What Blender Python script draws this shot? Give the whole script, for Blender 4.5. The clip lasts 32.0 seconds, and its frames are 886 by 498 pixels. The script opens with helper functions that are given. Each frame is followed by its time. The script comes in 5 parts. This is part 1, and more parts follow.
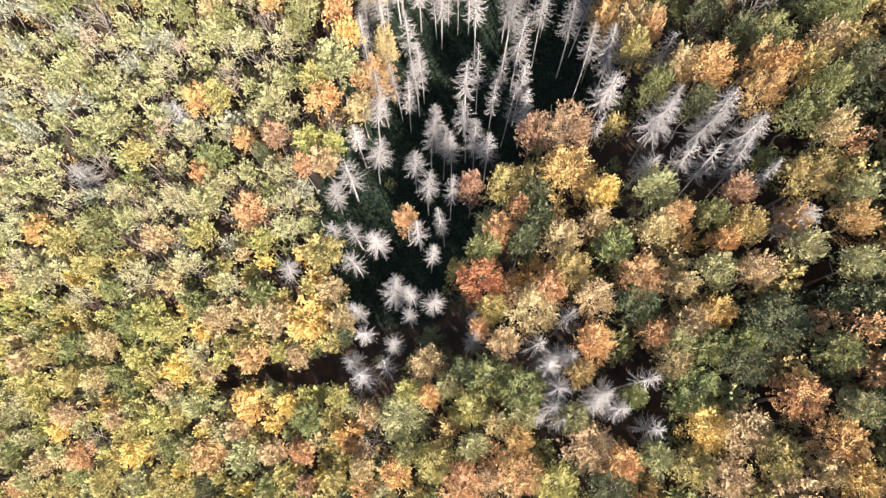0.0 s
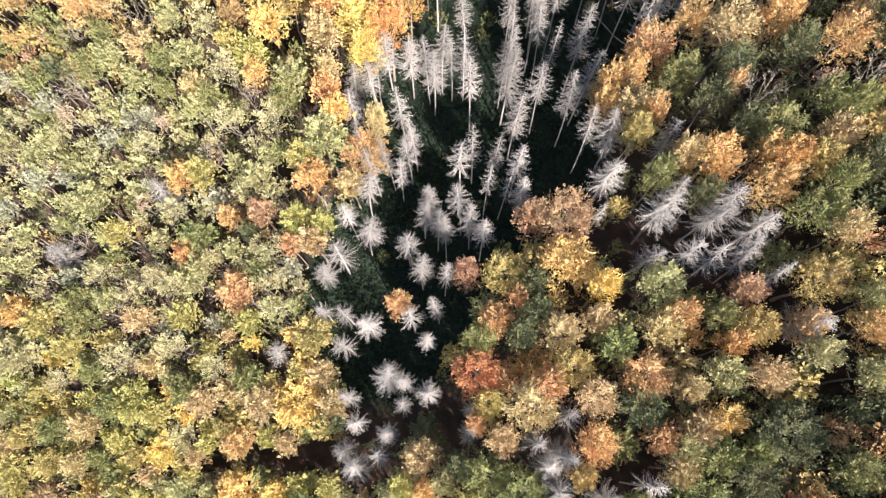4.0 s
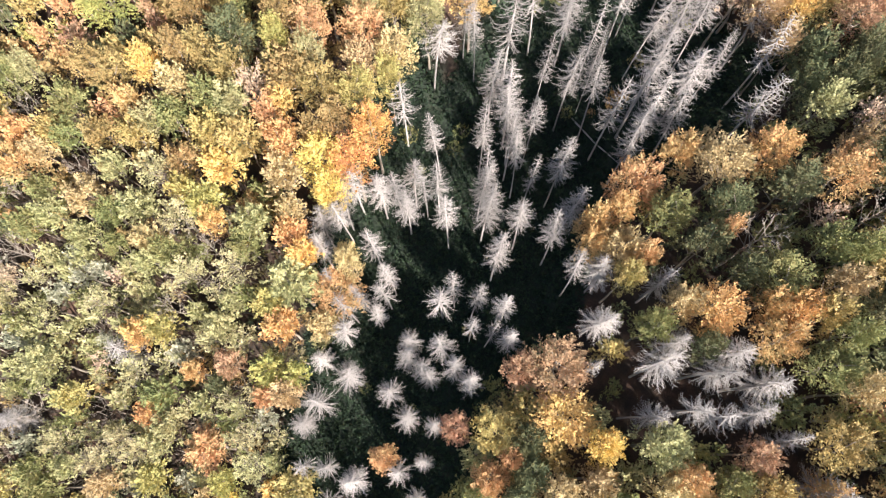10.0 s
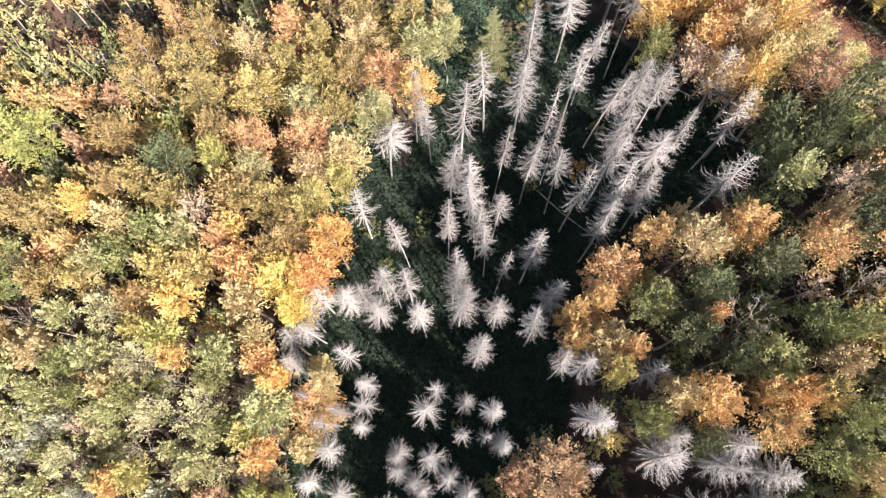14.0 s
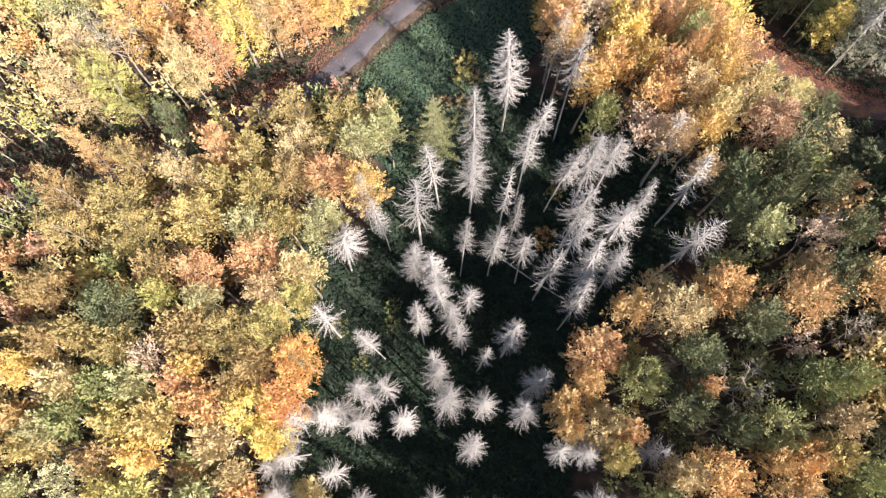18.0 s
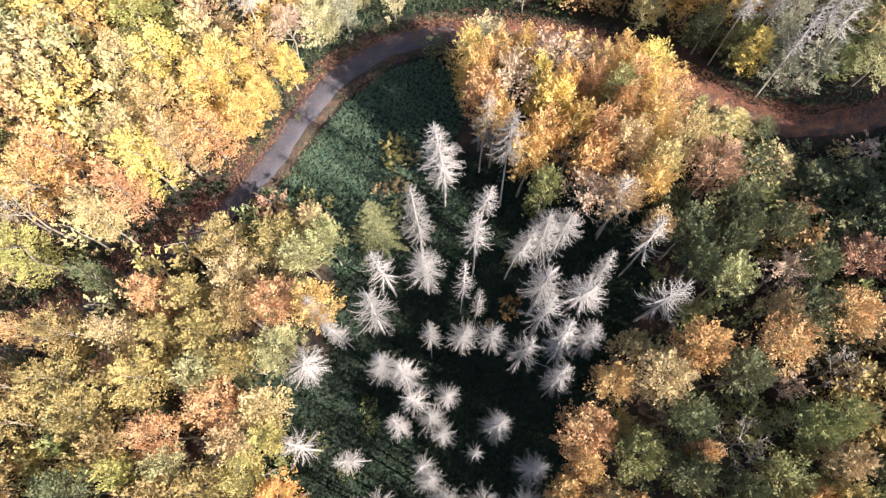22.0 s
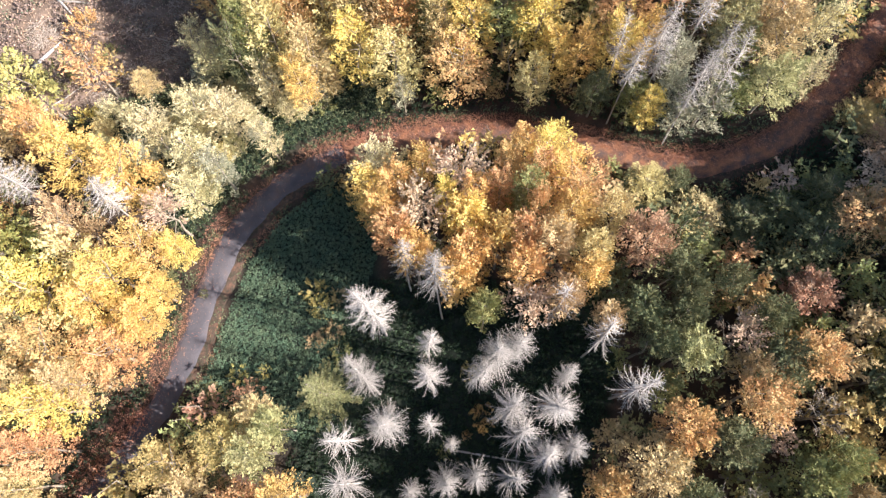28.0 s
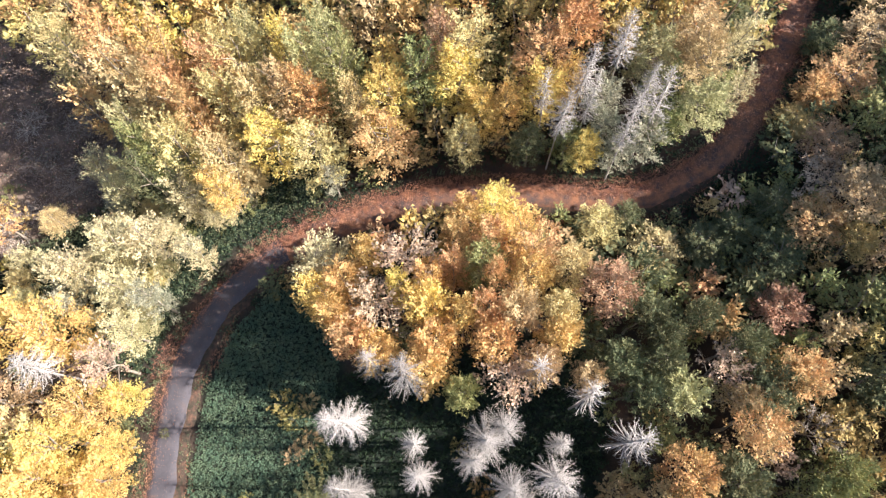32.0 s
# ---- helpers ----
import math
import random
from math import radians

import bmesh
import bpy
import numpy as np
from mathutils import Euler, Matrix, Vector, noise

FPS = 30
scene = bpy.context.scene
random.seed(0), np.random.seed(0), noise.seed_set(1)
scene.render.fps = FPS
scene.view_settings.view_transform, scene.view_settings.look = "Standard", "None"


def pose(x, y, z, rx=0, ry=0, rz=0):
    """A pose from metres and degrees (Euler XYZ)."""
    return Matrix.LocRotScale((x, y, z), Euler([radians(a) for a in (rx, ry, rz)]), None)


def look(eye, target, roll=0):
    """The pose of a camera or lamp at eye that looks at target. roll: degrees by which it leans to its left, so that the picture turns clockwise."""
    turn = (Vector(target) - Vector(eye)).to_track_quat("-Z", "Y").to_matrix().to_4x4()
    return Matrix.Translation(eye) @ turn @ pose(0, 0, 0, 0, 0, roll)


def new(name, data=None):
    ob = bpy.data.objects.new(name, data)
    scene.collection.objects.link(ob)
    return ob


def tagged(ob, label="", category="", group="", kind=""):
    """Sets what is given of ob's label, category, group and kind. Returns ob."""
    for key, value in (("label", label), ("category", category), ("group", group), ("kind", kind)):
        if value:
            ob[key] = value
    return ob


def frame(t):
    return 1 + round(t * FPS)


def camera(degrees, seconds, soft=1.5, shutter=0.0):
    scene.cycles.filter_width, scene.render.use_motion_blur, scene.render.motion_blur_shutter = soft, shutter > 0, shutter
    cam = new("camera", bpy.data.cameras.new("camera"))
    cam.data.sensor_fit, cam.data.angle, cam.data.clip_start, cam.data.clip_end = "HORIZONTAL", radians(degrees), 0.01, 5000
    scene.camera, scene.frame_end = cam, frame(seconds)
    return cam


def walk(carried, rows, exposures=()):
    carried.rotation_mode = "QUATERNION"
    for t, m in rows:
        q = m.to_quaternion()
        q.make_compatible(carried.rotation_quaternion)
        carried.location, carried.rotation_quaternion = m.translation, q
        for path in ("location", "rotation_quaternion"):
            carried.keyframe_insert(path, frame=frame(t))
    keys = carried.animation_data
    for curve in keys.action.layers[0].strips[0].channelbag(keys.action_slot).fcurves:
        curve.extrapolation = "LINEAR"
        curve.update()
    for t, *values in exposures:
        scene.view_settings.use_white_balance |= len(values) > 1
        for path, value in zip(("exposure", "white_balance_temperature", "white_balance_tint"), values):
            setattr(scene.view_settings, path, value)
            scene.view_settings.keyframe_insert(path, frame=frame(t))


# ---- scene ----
cam = camera(72.2, 32.0, soft=1.22)
METRES, EYE, TILT, LEAN, TURN = 110.0, 100.0, -73.0, 0.5, 0.0
ROWS = [
    (0.0, 0.0, 0.0, 0.0, -0.0, 0.0, -0.0),
    (0.5, 0.0009, 0.0053, 0.0148, 0.02, 0.06, -0.01),
    (1.0, 0.0018, 0.011, 0.0312, 0.03, 0.12, -0.02),
    (1.5, 0.0029, 0.0166, 0.0465, 0.05, 0.19, -0.04),
    (2.0, 0.0039, 0.0226, 0.0632, 0.05, 0.25, -0.05),
    (2.5, 0.0049, 0.028, 0.0783, 0.05, 0.32, -0.06),
    (3.0, 0.0062, 0.034, 0.095, 0.04, 0.33, 0.01),
    (3.5, 0.0071, 0.0394, 0.1101, -0.02, 0.38, 0.19),
    (5.5, 0.0129, 0.0622, 0.1764, -0.17, 0.49, 0.91),
    (6.0, 0.0146, 0.0681, 0.1937, -0.22, 0.53, 1.12),
    (6.5, 0.016, 0.0735, 0.2101, -0.31, 0.57, 1.4),
    (7.0, 0.0176, 0.0794, 0.2279, -0.39, 0.6, 1.69),
    (7.5, 0.0187, 0.0847, 0.2449, -0.49, 0.6, 1.96),
    (8.0, 0.0205, 0.0905, 0.2627, -0.57, 0.63, 2.26),
    (8.5, 0.0221, 0.0959, 0.2797, -0.66, 0.65, 2.56),
    (9.0, 0.0235, 0.1013, 0.2978, -0.79, 0.69, 2.91),
    (9.5, 0.0253, 0.1066, 0.3142, -0.92, 0.74, 3.3),
    (10.0, 0.0273, 0.1118, 0.333, -1.16, 0.71, 4.02),
    (10.5, 0.0296, 0.1167, 0.35, -1.46, 0.73, 4.98),
    (11.0, 0.0322, 0.1218, 0.3678, -1.76, 0.76, 5.96),
    (11.5, 0.0348, 0.1266, 0.3844, -2.09, 0.79, 6.97),
    (12.0, 0.0379, 0.1317, 0.4019, -2.37, 0.83, 7.93),
    (12.5, 0.041, 0.1362, 0.4176, -2.61, 0.89, 8.8),
    (13.0, 0.0439, 0.1409, 0.4357, -2.9, 0.84, 9.67),
    (13.5, 0.0468, 0.1456, 0.4497, -3.13, 0.97, 10.3),
    (14.0, 0.0503, 0.15, 0.4668, -3.41, 0.91, 11.11),
    (14.5, 0.0542, 0.1544, 0.4802, -3.67, 1.02, 12.01),
    (16.5, 0.0705, 0.1719, 0.5379, -5.0, 1.0, 16.16),
    (17.0, 0.076, 0.1765, 0.5522, -5.32, 0.98, 17.21),
    (17.5, 0.0812, 0.1806, 0.5656, -5.75, 0.93, 18.53),
    (18.0, 0.0877, 0.185, 0.5799, -6.26, 0.84, 20.09),
    (18.5, 0.094, 0.1892, 0.5932, -6.73, 0.7, 21.54),
    (19.0, 0.101, 0.1936, 0.6075, -7.19, 0.55, 22.92),
    (19.5, 0.1078, 0.1977, 0.6201, -7.57, 0.45, 24.06),
    (20.0, 0.1157, 0.2018, 0.6337, -8.02, 0.31, 25.43),
    (20.5, 0.1229, 0.2055, 0.6452, -8.5, 0.2, 26.81),
    (21.0, 0.1313, 0.2092, 0.6581, -9.1, -0.03, 28.44),
    (21.5, 0.1393, 0.2124, 0.6689, -9.57, -0.18, 29.79),
    (22.0, 0.1485, 0.2155, 0.6817, -10.12, -0.48, 31.23),
    (22.5, 0.1567, 0.2185, 0.6918, -10.62, -0.64, 32.52),
    (23.0, 0.1669, 0.2213, 0.7034, -11.13, -0.91, 33.92),
    (23.5, 0.1755, 0.2241, 0.7138, -11.62, -1.16, 35.04),
    (24.0, 0.1846, 0.2273, 0.7243, -12.18, -1.4, 36.29),
    (24.5, 0.1942, 0.2296, 0.7344, -12.64, -1.71, 37.45),
    (25.0, 0.2032, 0.2322, 0.7445, -13.36, -2.07, 38.9),
    (25.5, 0.212, 0.2345, 0.7521, -14.0, -2.41, 40.3),
    (27.5, 0.2515, 0.2427, 0.786, -16.97, -4.34, 45.88),
    (28.0, 0.2623, 0.2449, 0.794, -17.84, -4.94, 47.38),
    (28.5, 0.2724, 0.247, 0.8007, -18.67, -5.53, 48.74),
    (29.0, 0.2835, 0.2492, 0.808, -19.59, -6.2, 50.11),
    (29.5, 0.2939, 0.2506, 0.8141, -20.53, -6.9, 51.49),
    (30.0, 0.305, 0.2524, 0.8201, -21.77, -7.83, 53.13),
    (30.5, 0.3153, 0.2538, 0.8259, -22.91, -8.74, 54.51),
    (31.0, 0.3253, 0.2555, 0.8313, -24.04, -9.57, 55.77),
    (31.5, 0.335, 0.2569, 0.8367, -25.23, -10.57, 56.97),
    (32.0, 0.3449, 0.2583, 0.8412, -26.54, -11.6, 58.26),
]
EXPOSURE = 1.42
walk(cam, [(t, pose(0, 0, EYE, TILT, LEAN, TURN) @ pose(METRES * x, METRES * y, METRES * z, 90 + pitch, roll, yaw)) for t, x, y, z, yaw, pitch, roll in ROWS],
     exposures=[(0.0, EXPOSURE), (12.0, EXPOSURE + 0.04), (24.0, EXPOSURE + 0.07), (32.0, EXPOSURE + 0.11)])

# ---- light: autumn sun from behind the camera's way up the hill, clear sky ----
SUN_FROM = Vector((0.48, -0.877, 0.0)).normalized()
SUN_HEIGHT = 29.0
world = bpy.data.worlds.new("autumn_sky")
scene.world = world
world.use_nodes = True
wn = world.node_tree.nodes
sky = wn.new("ShaderNodeTexSky")
sky.sky_type = "NISHITA"
sky.sun_disc = False
sky.sun_elevation = radians(SUN_HEIGHT)
sky.sun_rotation = math.atan2(SUN_FROM.x, SUN_FROM.y)
world.node_tree.links.new(sky.outputs[0], wn["Background"].inputs[0])
wn["Background"].inputs[1].default_value = 0.073
sun_data = bpy.data.lights.new("sun", "SUN")
sun_data.energy, sun_data.angle, sun_data.color = 4.9, radians(0.6), (1.0, 0.92, 0.84)
sun = new("sun", sun_data)
sun.matrix_world = look(SUN_FROM * 200 * math.cos(radians(SUN_HEIGHT)) + Vector((0, 0, 200 * math.sin(radians(SUN_HEIGHT)))), (0, 0, 0))
rng = np.random.default_rng(7)


# ---- the lie of the land: a hillside with a wooded hollow ----
HILL = (0.36, 13.49, 11.92, 5.17, -9.06, 1.11)
HOLLOWS = ((-10, 32, 13, 0.46), (4, 54, 13, -0.34), (16, 76, 13, -3.72), (27, 93, 11, -4.62), (80, 90, 14, -0.94), (20, 130, 14, 2.82), (14, 82, 13, -5.0), (-8, 52, 12, -3.5), (-13, 70, 8, -3.0))


def ground_z(x, y):
    """Height of the ground; x and y may be arrays."""
    x = np.clip(x, -75, 92)
    y = np.clip(y, -30, 175)
    u, v = (x - 20) / 50, (y - 70) / 50
    z = HILL[0] + HILL[1] * u + HILL[2] * v + HILL[3] * u * u + HILL[4] * u * v + HILL[5] * v * v
    for a, b, s, h in HOLLOWS:
        z = z + h * np.exp(-((x - a) ** 2 + (y - b) ** 2) / (2 * s * s))
    return z


ROAD = [(-40, 123.5), (-16.6, 124.2), (-5.4, 125.0), (8.0, 126.2), (12.9, 127.2), (17.9, 128.9), (23.0, 131.2), (28.0, 133.1), (32.6, 134.3), (37.0, 134.8), (42.3, 134.3),
        (48.1, 132.5), (53.4, 129.3), (58.6, 125.1), (63.4, 120.3), (67.7, 115.2), (71.5, 108.5), (74.3, 102), (76.6, 96.0), (79.3, 91.2), (82.9, 87.5), (86.4, 85.1),
        (90.1, 83.8), (94.4, 83.1), (100.4, 82.8), (107.5, 82.8), (114, 83.4), (125, 86)]
MEADOW = [(22, 127), (30, 130), (37.2, 131.3), (45, 130), (48, 126), (45, 119), (38, 116), (31, 113), (24, 110), (17, 109), (14, 115), (14, 124)]
CLEARING = [(7, 100), (12, 109), (24, 113), (40, 117), (48, 107), (60, 91), (50, 82), (38, 78), (31, 74), (26, 62), (22, 54), (10, 48), (5, 33), (-4, 24), (-20, 25), (-25, 38),
            (-21, 46), (-18, 54), (-14, 62), (-15, 74), (-8, 82), (-3, 92)]
UNDERSTORY = [(7, 100), (12, 109), (24, 113), (40, 117), (48, 107), (60, 91), (52, 81), (40, 76), (33, 72), (28, 62), (24, 53), (12, 46), (7, 32), (-4, 21), (-22, 22), (-30, 37),
              (-27, 46), (-25, 54), (-21, 62), (-21, 75), (-14, 84), (-9, 94), (-8, 107), (4, 110)]
BANK = [(27, 138), (37, 138.5), (46, 138), (54, 134), (60, 130), (66, 134), (60, 146), (52, 152), (44, 155), (36, 159.5), (28, 162)]
OPEN_GROUND = [(18, 168), (28, 162.5), (36, 160), (43, 155.5), (51, 152.5), (56, 161), (59, 172), (58, 185), (34, 190), (18, 180)]

GLADE = [(-48, 8), (-36, 9.5), (-27, 8), (-17, 8), (-17, 15.5), (-30, 15), (-48, 11.5)]
GULLY = [(12, -1), (33, -1), (33, 8), (23, 8), (22, 17), (15, 19), (12, 12)]


def inside(poly, x, y):
    hit = False
    for (x0, y0), (x1, y1) in zip(poly, poly[1:] + poly[:1]):
        if (y0 > y) != (y1 > y) and x < (x1 - x0) * (y - y0) / (y1 - y0) + x0:
            hit = not hit
    return hit


def spline(points, step):
    """Points along a smooth curve through the given ones."""
    out = []
    pts = [Vector((*p, 0)) for p in points]
    for i in range(len(pts) - 1):
        a, b, c, d = pts[max(i - 1, 0)], pts[i], pts[i + 1], pts[min(i + 2, len(pts) - 1)]
        n = max(2, int((c - b).length / step))
        for k in range(n):
            s = k / n
            out.append(0.5 * (2 * b + (c - a) * s + (2 * a - 5 * b + 4 * c - d) * s * s + (3 * b - a - 3 * c + d) * s ** 3))
    return out + [pts[-1]]


ROAD_LINE = spline(ROAD, 1.0)
ROAD_XY = np.array([(p.x, p.y) for p in ROAD_LINE])


def road_gap(x, y):
    return float(np.sqrt(((ROAD_XY - (x, y)) ** 2).sum(1).min()))


def tallest(x, y):
    """How high the wood grows beside the road: lower on its sunny side."""
    i = int(((ROAD_XY - (x, y)) ** 2).sum(1).argmin())
    j = min(max(i, 1), len(ROAD_XY) - 2)
    along, off = ROAD_XY[j + 1] - ROAD_XY[j - 1], np.array((x, y)) - ROAD_XY[i]
    south = along[0] * off[1] - along[1] * off[0] < 0
    gap = road_gap(x, y)
    if x < 10:
        return 18.5
    if south and x > 68 and y > 62:
        return 3.5 + 0.42 * gap
    return 7 + gap


# ---- materials ----
def nodes_of(name):
    m = bpy.data.materials.new(name)
    m.use_nodes = True
    t = m.node_tree
    return m, t, t.nodes, t.links, t.nodes["Principled BSDF"]


def ramp(nodes, stops):
    r = nodes.new("ShaderNodeValToRGB")
    e = r.color_ramp.elements
    for i, (p, c) in enumerate(stops):
        el = e[i] if i < 2 else e.new(p)
        el.position, el.color = p, (*c, 1)
    return r


def shade(c, k):
    return tuple(min(1.0, v * k) for v in c)


def leaf_material(name, main, second, grain=7.5):
    """Autumn leaves: two tones mixed in patches, every leaf a little different, light shining through."""
    m, t, nodes, links, bsdf = nodes_of(name)
    coord = nodes.new("ShaderNodeTexCoord")
    info = nodes.new("ShaderNodeObjectInfo")
    geo = nodes.new("ShaderNodeNewGeometry")
    add = nodes.new("ShaderNodeVectorMath")
    links.new(coord.outputs["Object"], add.inputs[0])
    scale = nodes.new("ShaderNodeVectorMath")
    scale.operation = "SCALE"
    scale.inputs[0].default_value = (31, 17, 23)
    links.new(info.outputs["Random"], scale.inputs["Scale"])
    links.new(scale.outputs[0], add.inputs[1])
    patch = nodes.new("ShaderNodeTexNoise")
    patch.inputs["Scale"].default_value = 0.55
    patch.inputs["Detail"].default_value = 4
    links.new(add.outputs[0], patch.inputs["Vector"])
    single = nodes.new("ShaderNodeMath")
    single.operation = "MULTIPLY_ADD"
    links.new(geo.outputs["Random Per Island"], single.inputs[0])
    single.inputs[1].default_value = 0.30
    links.new(patch.outputs[0], single.inputs[2])
    pale = tuple(0.8 * v + 0.2 * w for v, w in zip(main, (0.66, 0.56, 0.27)))
    tones = ramp(nodes, [(0.46, shade(second, 0.86)), (0.58, second), (0.70, main), (0.95, pale if main[0] > 0.2 else main)])
    links.new(single.outputs[0], tones.inputs[0])
    leaf = nodes.new("ShaderNodeMapRange")
    leaf.inputs["To Min"].default_value, leaf.inputs["To Max"].default_value = 0.82, 1.18
    wobble = nodes.new("ShaderNodeMath")
    wobble.operation = "FRACT"
    spread_out = nodes.new("ShaderNodeMath")
    spread_out.operation = "MULTIPLY"
    spread_out.inputs[1].default_value = 37.0
    links.new(geo.outputs["Random Per Island"], spread_out.inputs[0])
    links.new(spread_out.outputs[0], wobble.inputs[0])
    links.new(wobble.outputs[0], leaf.inputs["Value"])
    # neighbouring trees differ a little in hue and depth
    area = nodes.new("ShaderNodeTexNoise")
    area.inputs["Scale"].default_value, area.inputs["Detail"].default_value = 0.13, 2
    links.new(geo.outputs["Position"], area.inputs["Vector"])
    mean = nodes.new("ShaderNodeMath")
    links.new(area.outputs[0], mean.inputs[0])
    links.new(info.outputs["Random"], mean.inputs[1])
    tree_hue = nodes.new("ShaderNodeMapRange")
    tree_hue.inputs["From Min"].default_value, tree_hue.inputs["From Max"].default_value = 0.3, 1.7
    tree_hue.inputs["To Min"].default_value, tree_hue.inputs["To Max"].default_value = 0.48, 0.52
    links.new(mean.outputs[0], tree_hue.inputs["Value"])
    hsv = nodes.new("ShaderNodeHueSaturation")
    hsv.inputs["Saturation"].default_value = 0.87
    links.new(tree_hue.outputs[0], hsv.inputs["Hue"])
    links.new(leaf.outputs[0], hsv.inputs["Value"])
    links.new(tones.outputs[0], hsv.inputs["Color"])
    links.new(hsv.outputs[0], bsdf.inputs["Base Color"])
    bsdf.inputs["Roughness"].default_value = 0.75
    bsdf.inputs["Specular IOR Level"].default_value = 0.12
    thin = nodes.new("ShaderNodeBsdfTranslucent")
    links.new(hsv.outputs[0], thin.inputs["Color"])
    mix = nodes.new("ShaderNodeMixShader")
    mix.inputs[0].default_value = 0.16
    links.new(bsdf.outputs[0], mix.inputs[1])
    links.new(thin.outputs[0], mix.inputs[2])
    # each spray is a bunch of small leaves with gaps between them
    small = nodes.new("ShaderNodeTexNoise")
    small.inputs["Scale"].default_value, small.inputs["Detail"].default_value = grain, 2
    links.new(add.outputs[0], small.inputs["Vector"])
    gap = nodes.new("ShaderNodeMath")
    gap.operation = "GREATER_THAN"
    gap.inputs[1].default_value = 0.40
    links.new(small.outputs[0], gap.inputs[0])
    clear = nodes.new("ShaderNodeBsdfTransparent")
    cut = nodes.new("ShaderNodeMixShader")
    links.new(gap.outputs[0], cut.inputs[0])
    links.new(clear.outputs[0], cut.inputs[1])
    links.new(mix.outputs[0], cut.inputs[2])
    links.new(cut.outputs[0], nodes["Material Output"].inputs["Surface"])
    bump = nodes.new("ShaderNodeBump")
    bump.inputs["Strength"].default_value, bump.inputs["Distance"].default_value = 0.45, 0.08
    links.new(small.outputs[0], bump.inputs["Height"])
    links.new(bump.outputs[0], bsdf.inputs["Normal"])
    return m


def wood_material(name, light, dark, rough=0.8):
    m, t, nodes, links, bsdf = nodes_of(name)
    coord = nodes.new("ShaderNodeTexCoord")
    info = nodes.new("ShaderNodeObjectInfo")
    fine = nodes.new("ShaderNodeTexNoise")
    fine.inputs["Scale"].default_value, fine.inputs["Detail"].default_value = 3.0, 5
    links.new(coord.outputs["Object"], fine.inputs["Vector"])
    r = ramp(nodes, [(0.3, dark), (0.7, light)])
    links.new(fine.outputs[0], r.inputs[0])
    val = nodes.new("ShaderNodeMapRange")
    val.inputs["To Min"].default_value, val.inputs["To Max"].default_value = 0.66, 1.14
    links.new(info.outputs["Random"], val.inputs["Value"])
    hsv = nodes.new("ShaderNodeHueSaturation")
    links.new(val.outputs[0], hsv.inputs["Value"])
    links.new(r.outputs[0], hsv.inputs["Color"])
    links.new(hsv.outputs[0], bsdf.inputs["Base Color"])
    bsdf.inputs["Roughness"].default_value = rough
    bump = nodes.new("ShaderNodeBump")
    bump.inputs["Strength"].default_value, bump.inputs["Distance"].default_value = 0.4, 0.03
    links.new(fine.outputs[0], bump.inputs["Height"])
    links.new(bump.outputs[0], bsdf.inputs["Normal"])
    return m


def earth_material(name, stops, patch_scale, grain_scale, zones=False, relief=0.08):
    """Soil, litter or gravel: patches and grain at two sizes in world metres."""
    m, t, nodes, links, bsdf = nodes_of(name)
    coord = nodes.new("ShaderNodeTexCoord")
    patch = nodes.new("ShaderNodeTexNoise")
    patch.inputs["Scale"].default_value, patch.inputs["Detail"].default_value = patch_scale, 6
    grain = nodes.new("ShaderNodeTexNoise")
    grain.inputs["Scale"].default_value, grain.inputs["Detail"].default_value = grain_scale, 4
    for n in (patch, grain):
        links.new(coord.outputs["Object"], n.inputs["Vector"])
    r = ramp(nodes, stops)
    links.new(patch.outputs[0], r.inputs[0])
    g = ramp(nodes, [(0.3, (0.5, 0.5, 0.5)), (0.7, (1.0, 1.0, 1.0))])
    links.new(grain.outputs[0], g.inputs[0])
    soil = r.outputs[0]
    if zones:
        # herb-covered floor and cleared ground, where the plants change; herb tones carry painted-in shade
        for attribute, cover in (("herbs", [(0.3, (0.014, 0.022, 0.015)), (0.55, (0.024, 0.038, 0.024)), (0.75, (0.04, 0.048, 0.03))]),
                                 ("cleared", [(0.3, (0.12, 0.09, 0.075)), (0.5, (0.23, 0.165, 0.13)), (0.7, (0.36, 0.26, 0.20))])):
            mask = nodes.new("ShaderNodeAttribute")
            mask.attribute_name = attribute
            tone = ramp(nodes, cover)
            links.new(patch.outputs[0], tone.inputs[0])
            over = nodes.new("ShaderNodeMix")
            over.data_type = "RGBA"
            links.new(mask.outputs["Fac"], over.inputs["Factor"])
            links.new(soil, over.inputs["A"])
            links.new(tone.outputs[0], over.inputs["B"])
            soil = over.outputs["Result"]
    mix = nodes.new("ShaderNodeMix")
    mix.data_type, mix.blend_type = "RGBA", "MULTIPLY"
    mix.inputs["Factor"].default_value = 0.9
    links.new(soil, mix.inputs["A"])
    links.new(g.outputs[0], mix.inputs["B"])
    links.new(mix.outputs["Result"], bsdf.inputs["Base Color"])
    bsdf.inputs["Roughness"].default_value = 0.92
    bump = nodes.new("ShaderNodeBump")
    bump.inputs["Strength"].default_value, bump.inputs["Distance"].default_value = 0.7, relief
    links.new(grain.outputs[0], bump.inputs["Height"])
    links.new(bump.outputs[0], bsdf.inputs["Normal"])
    return m


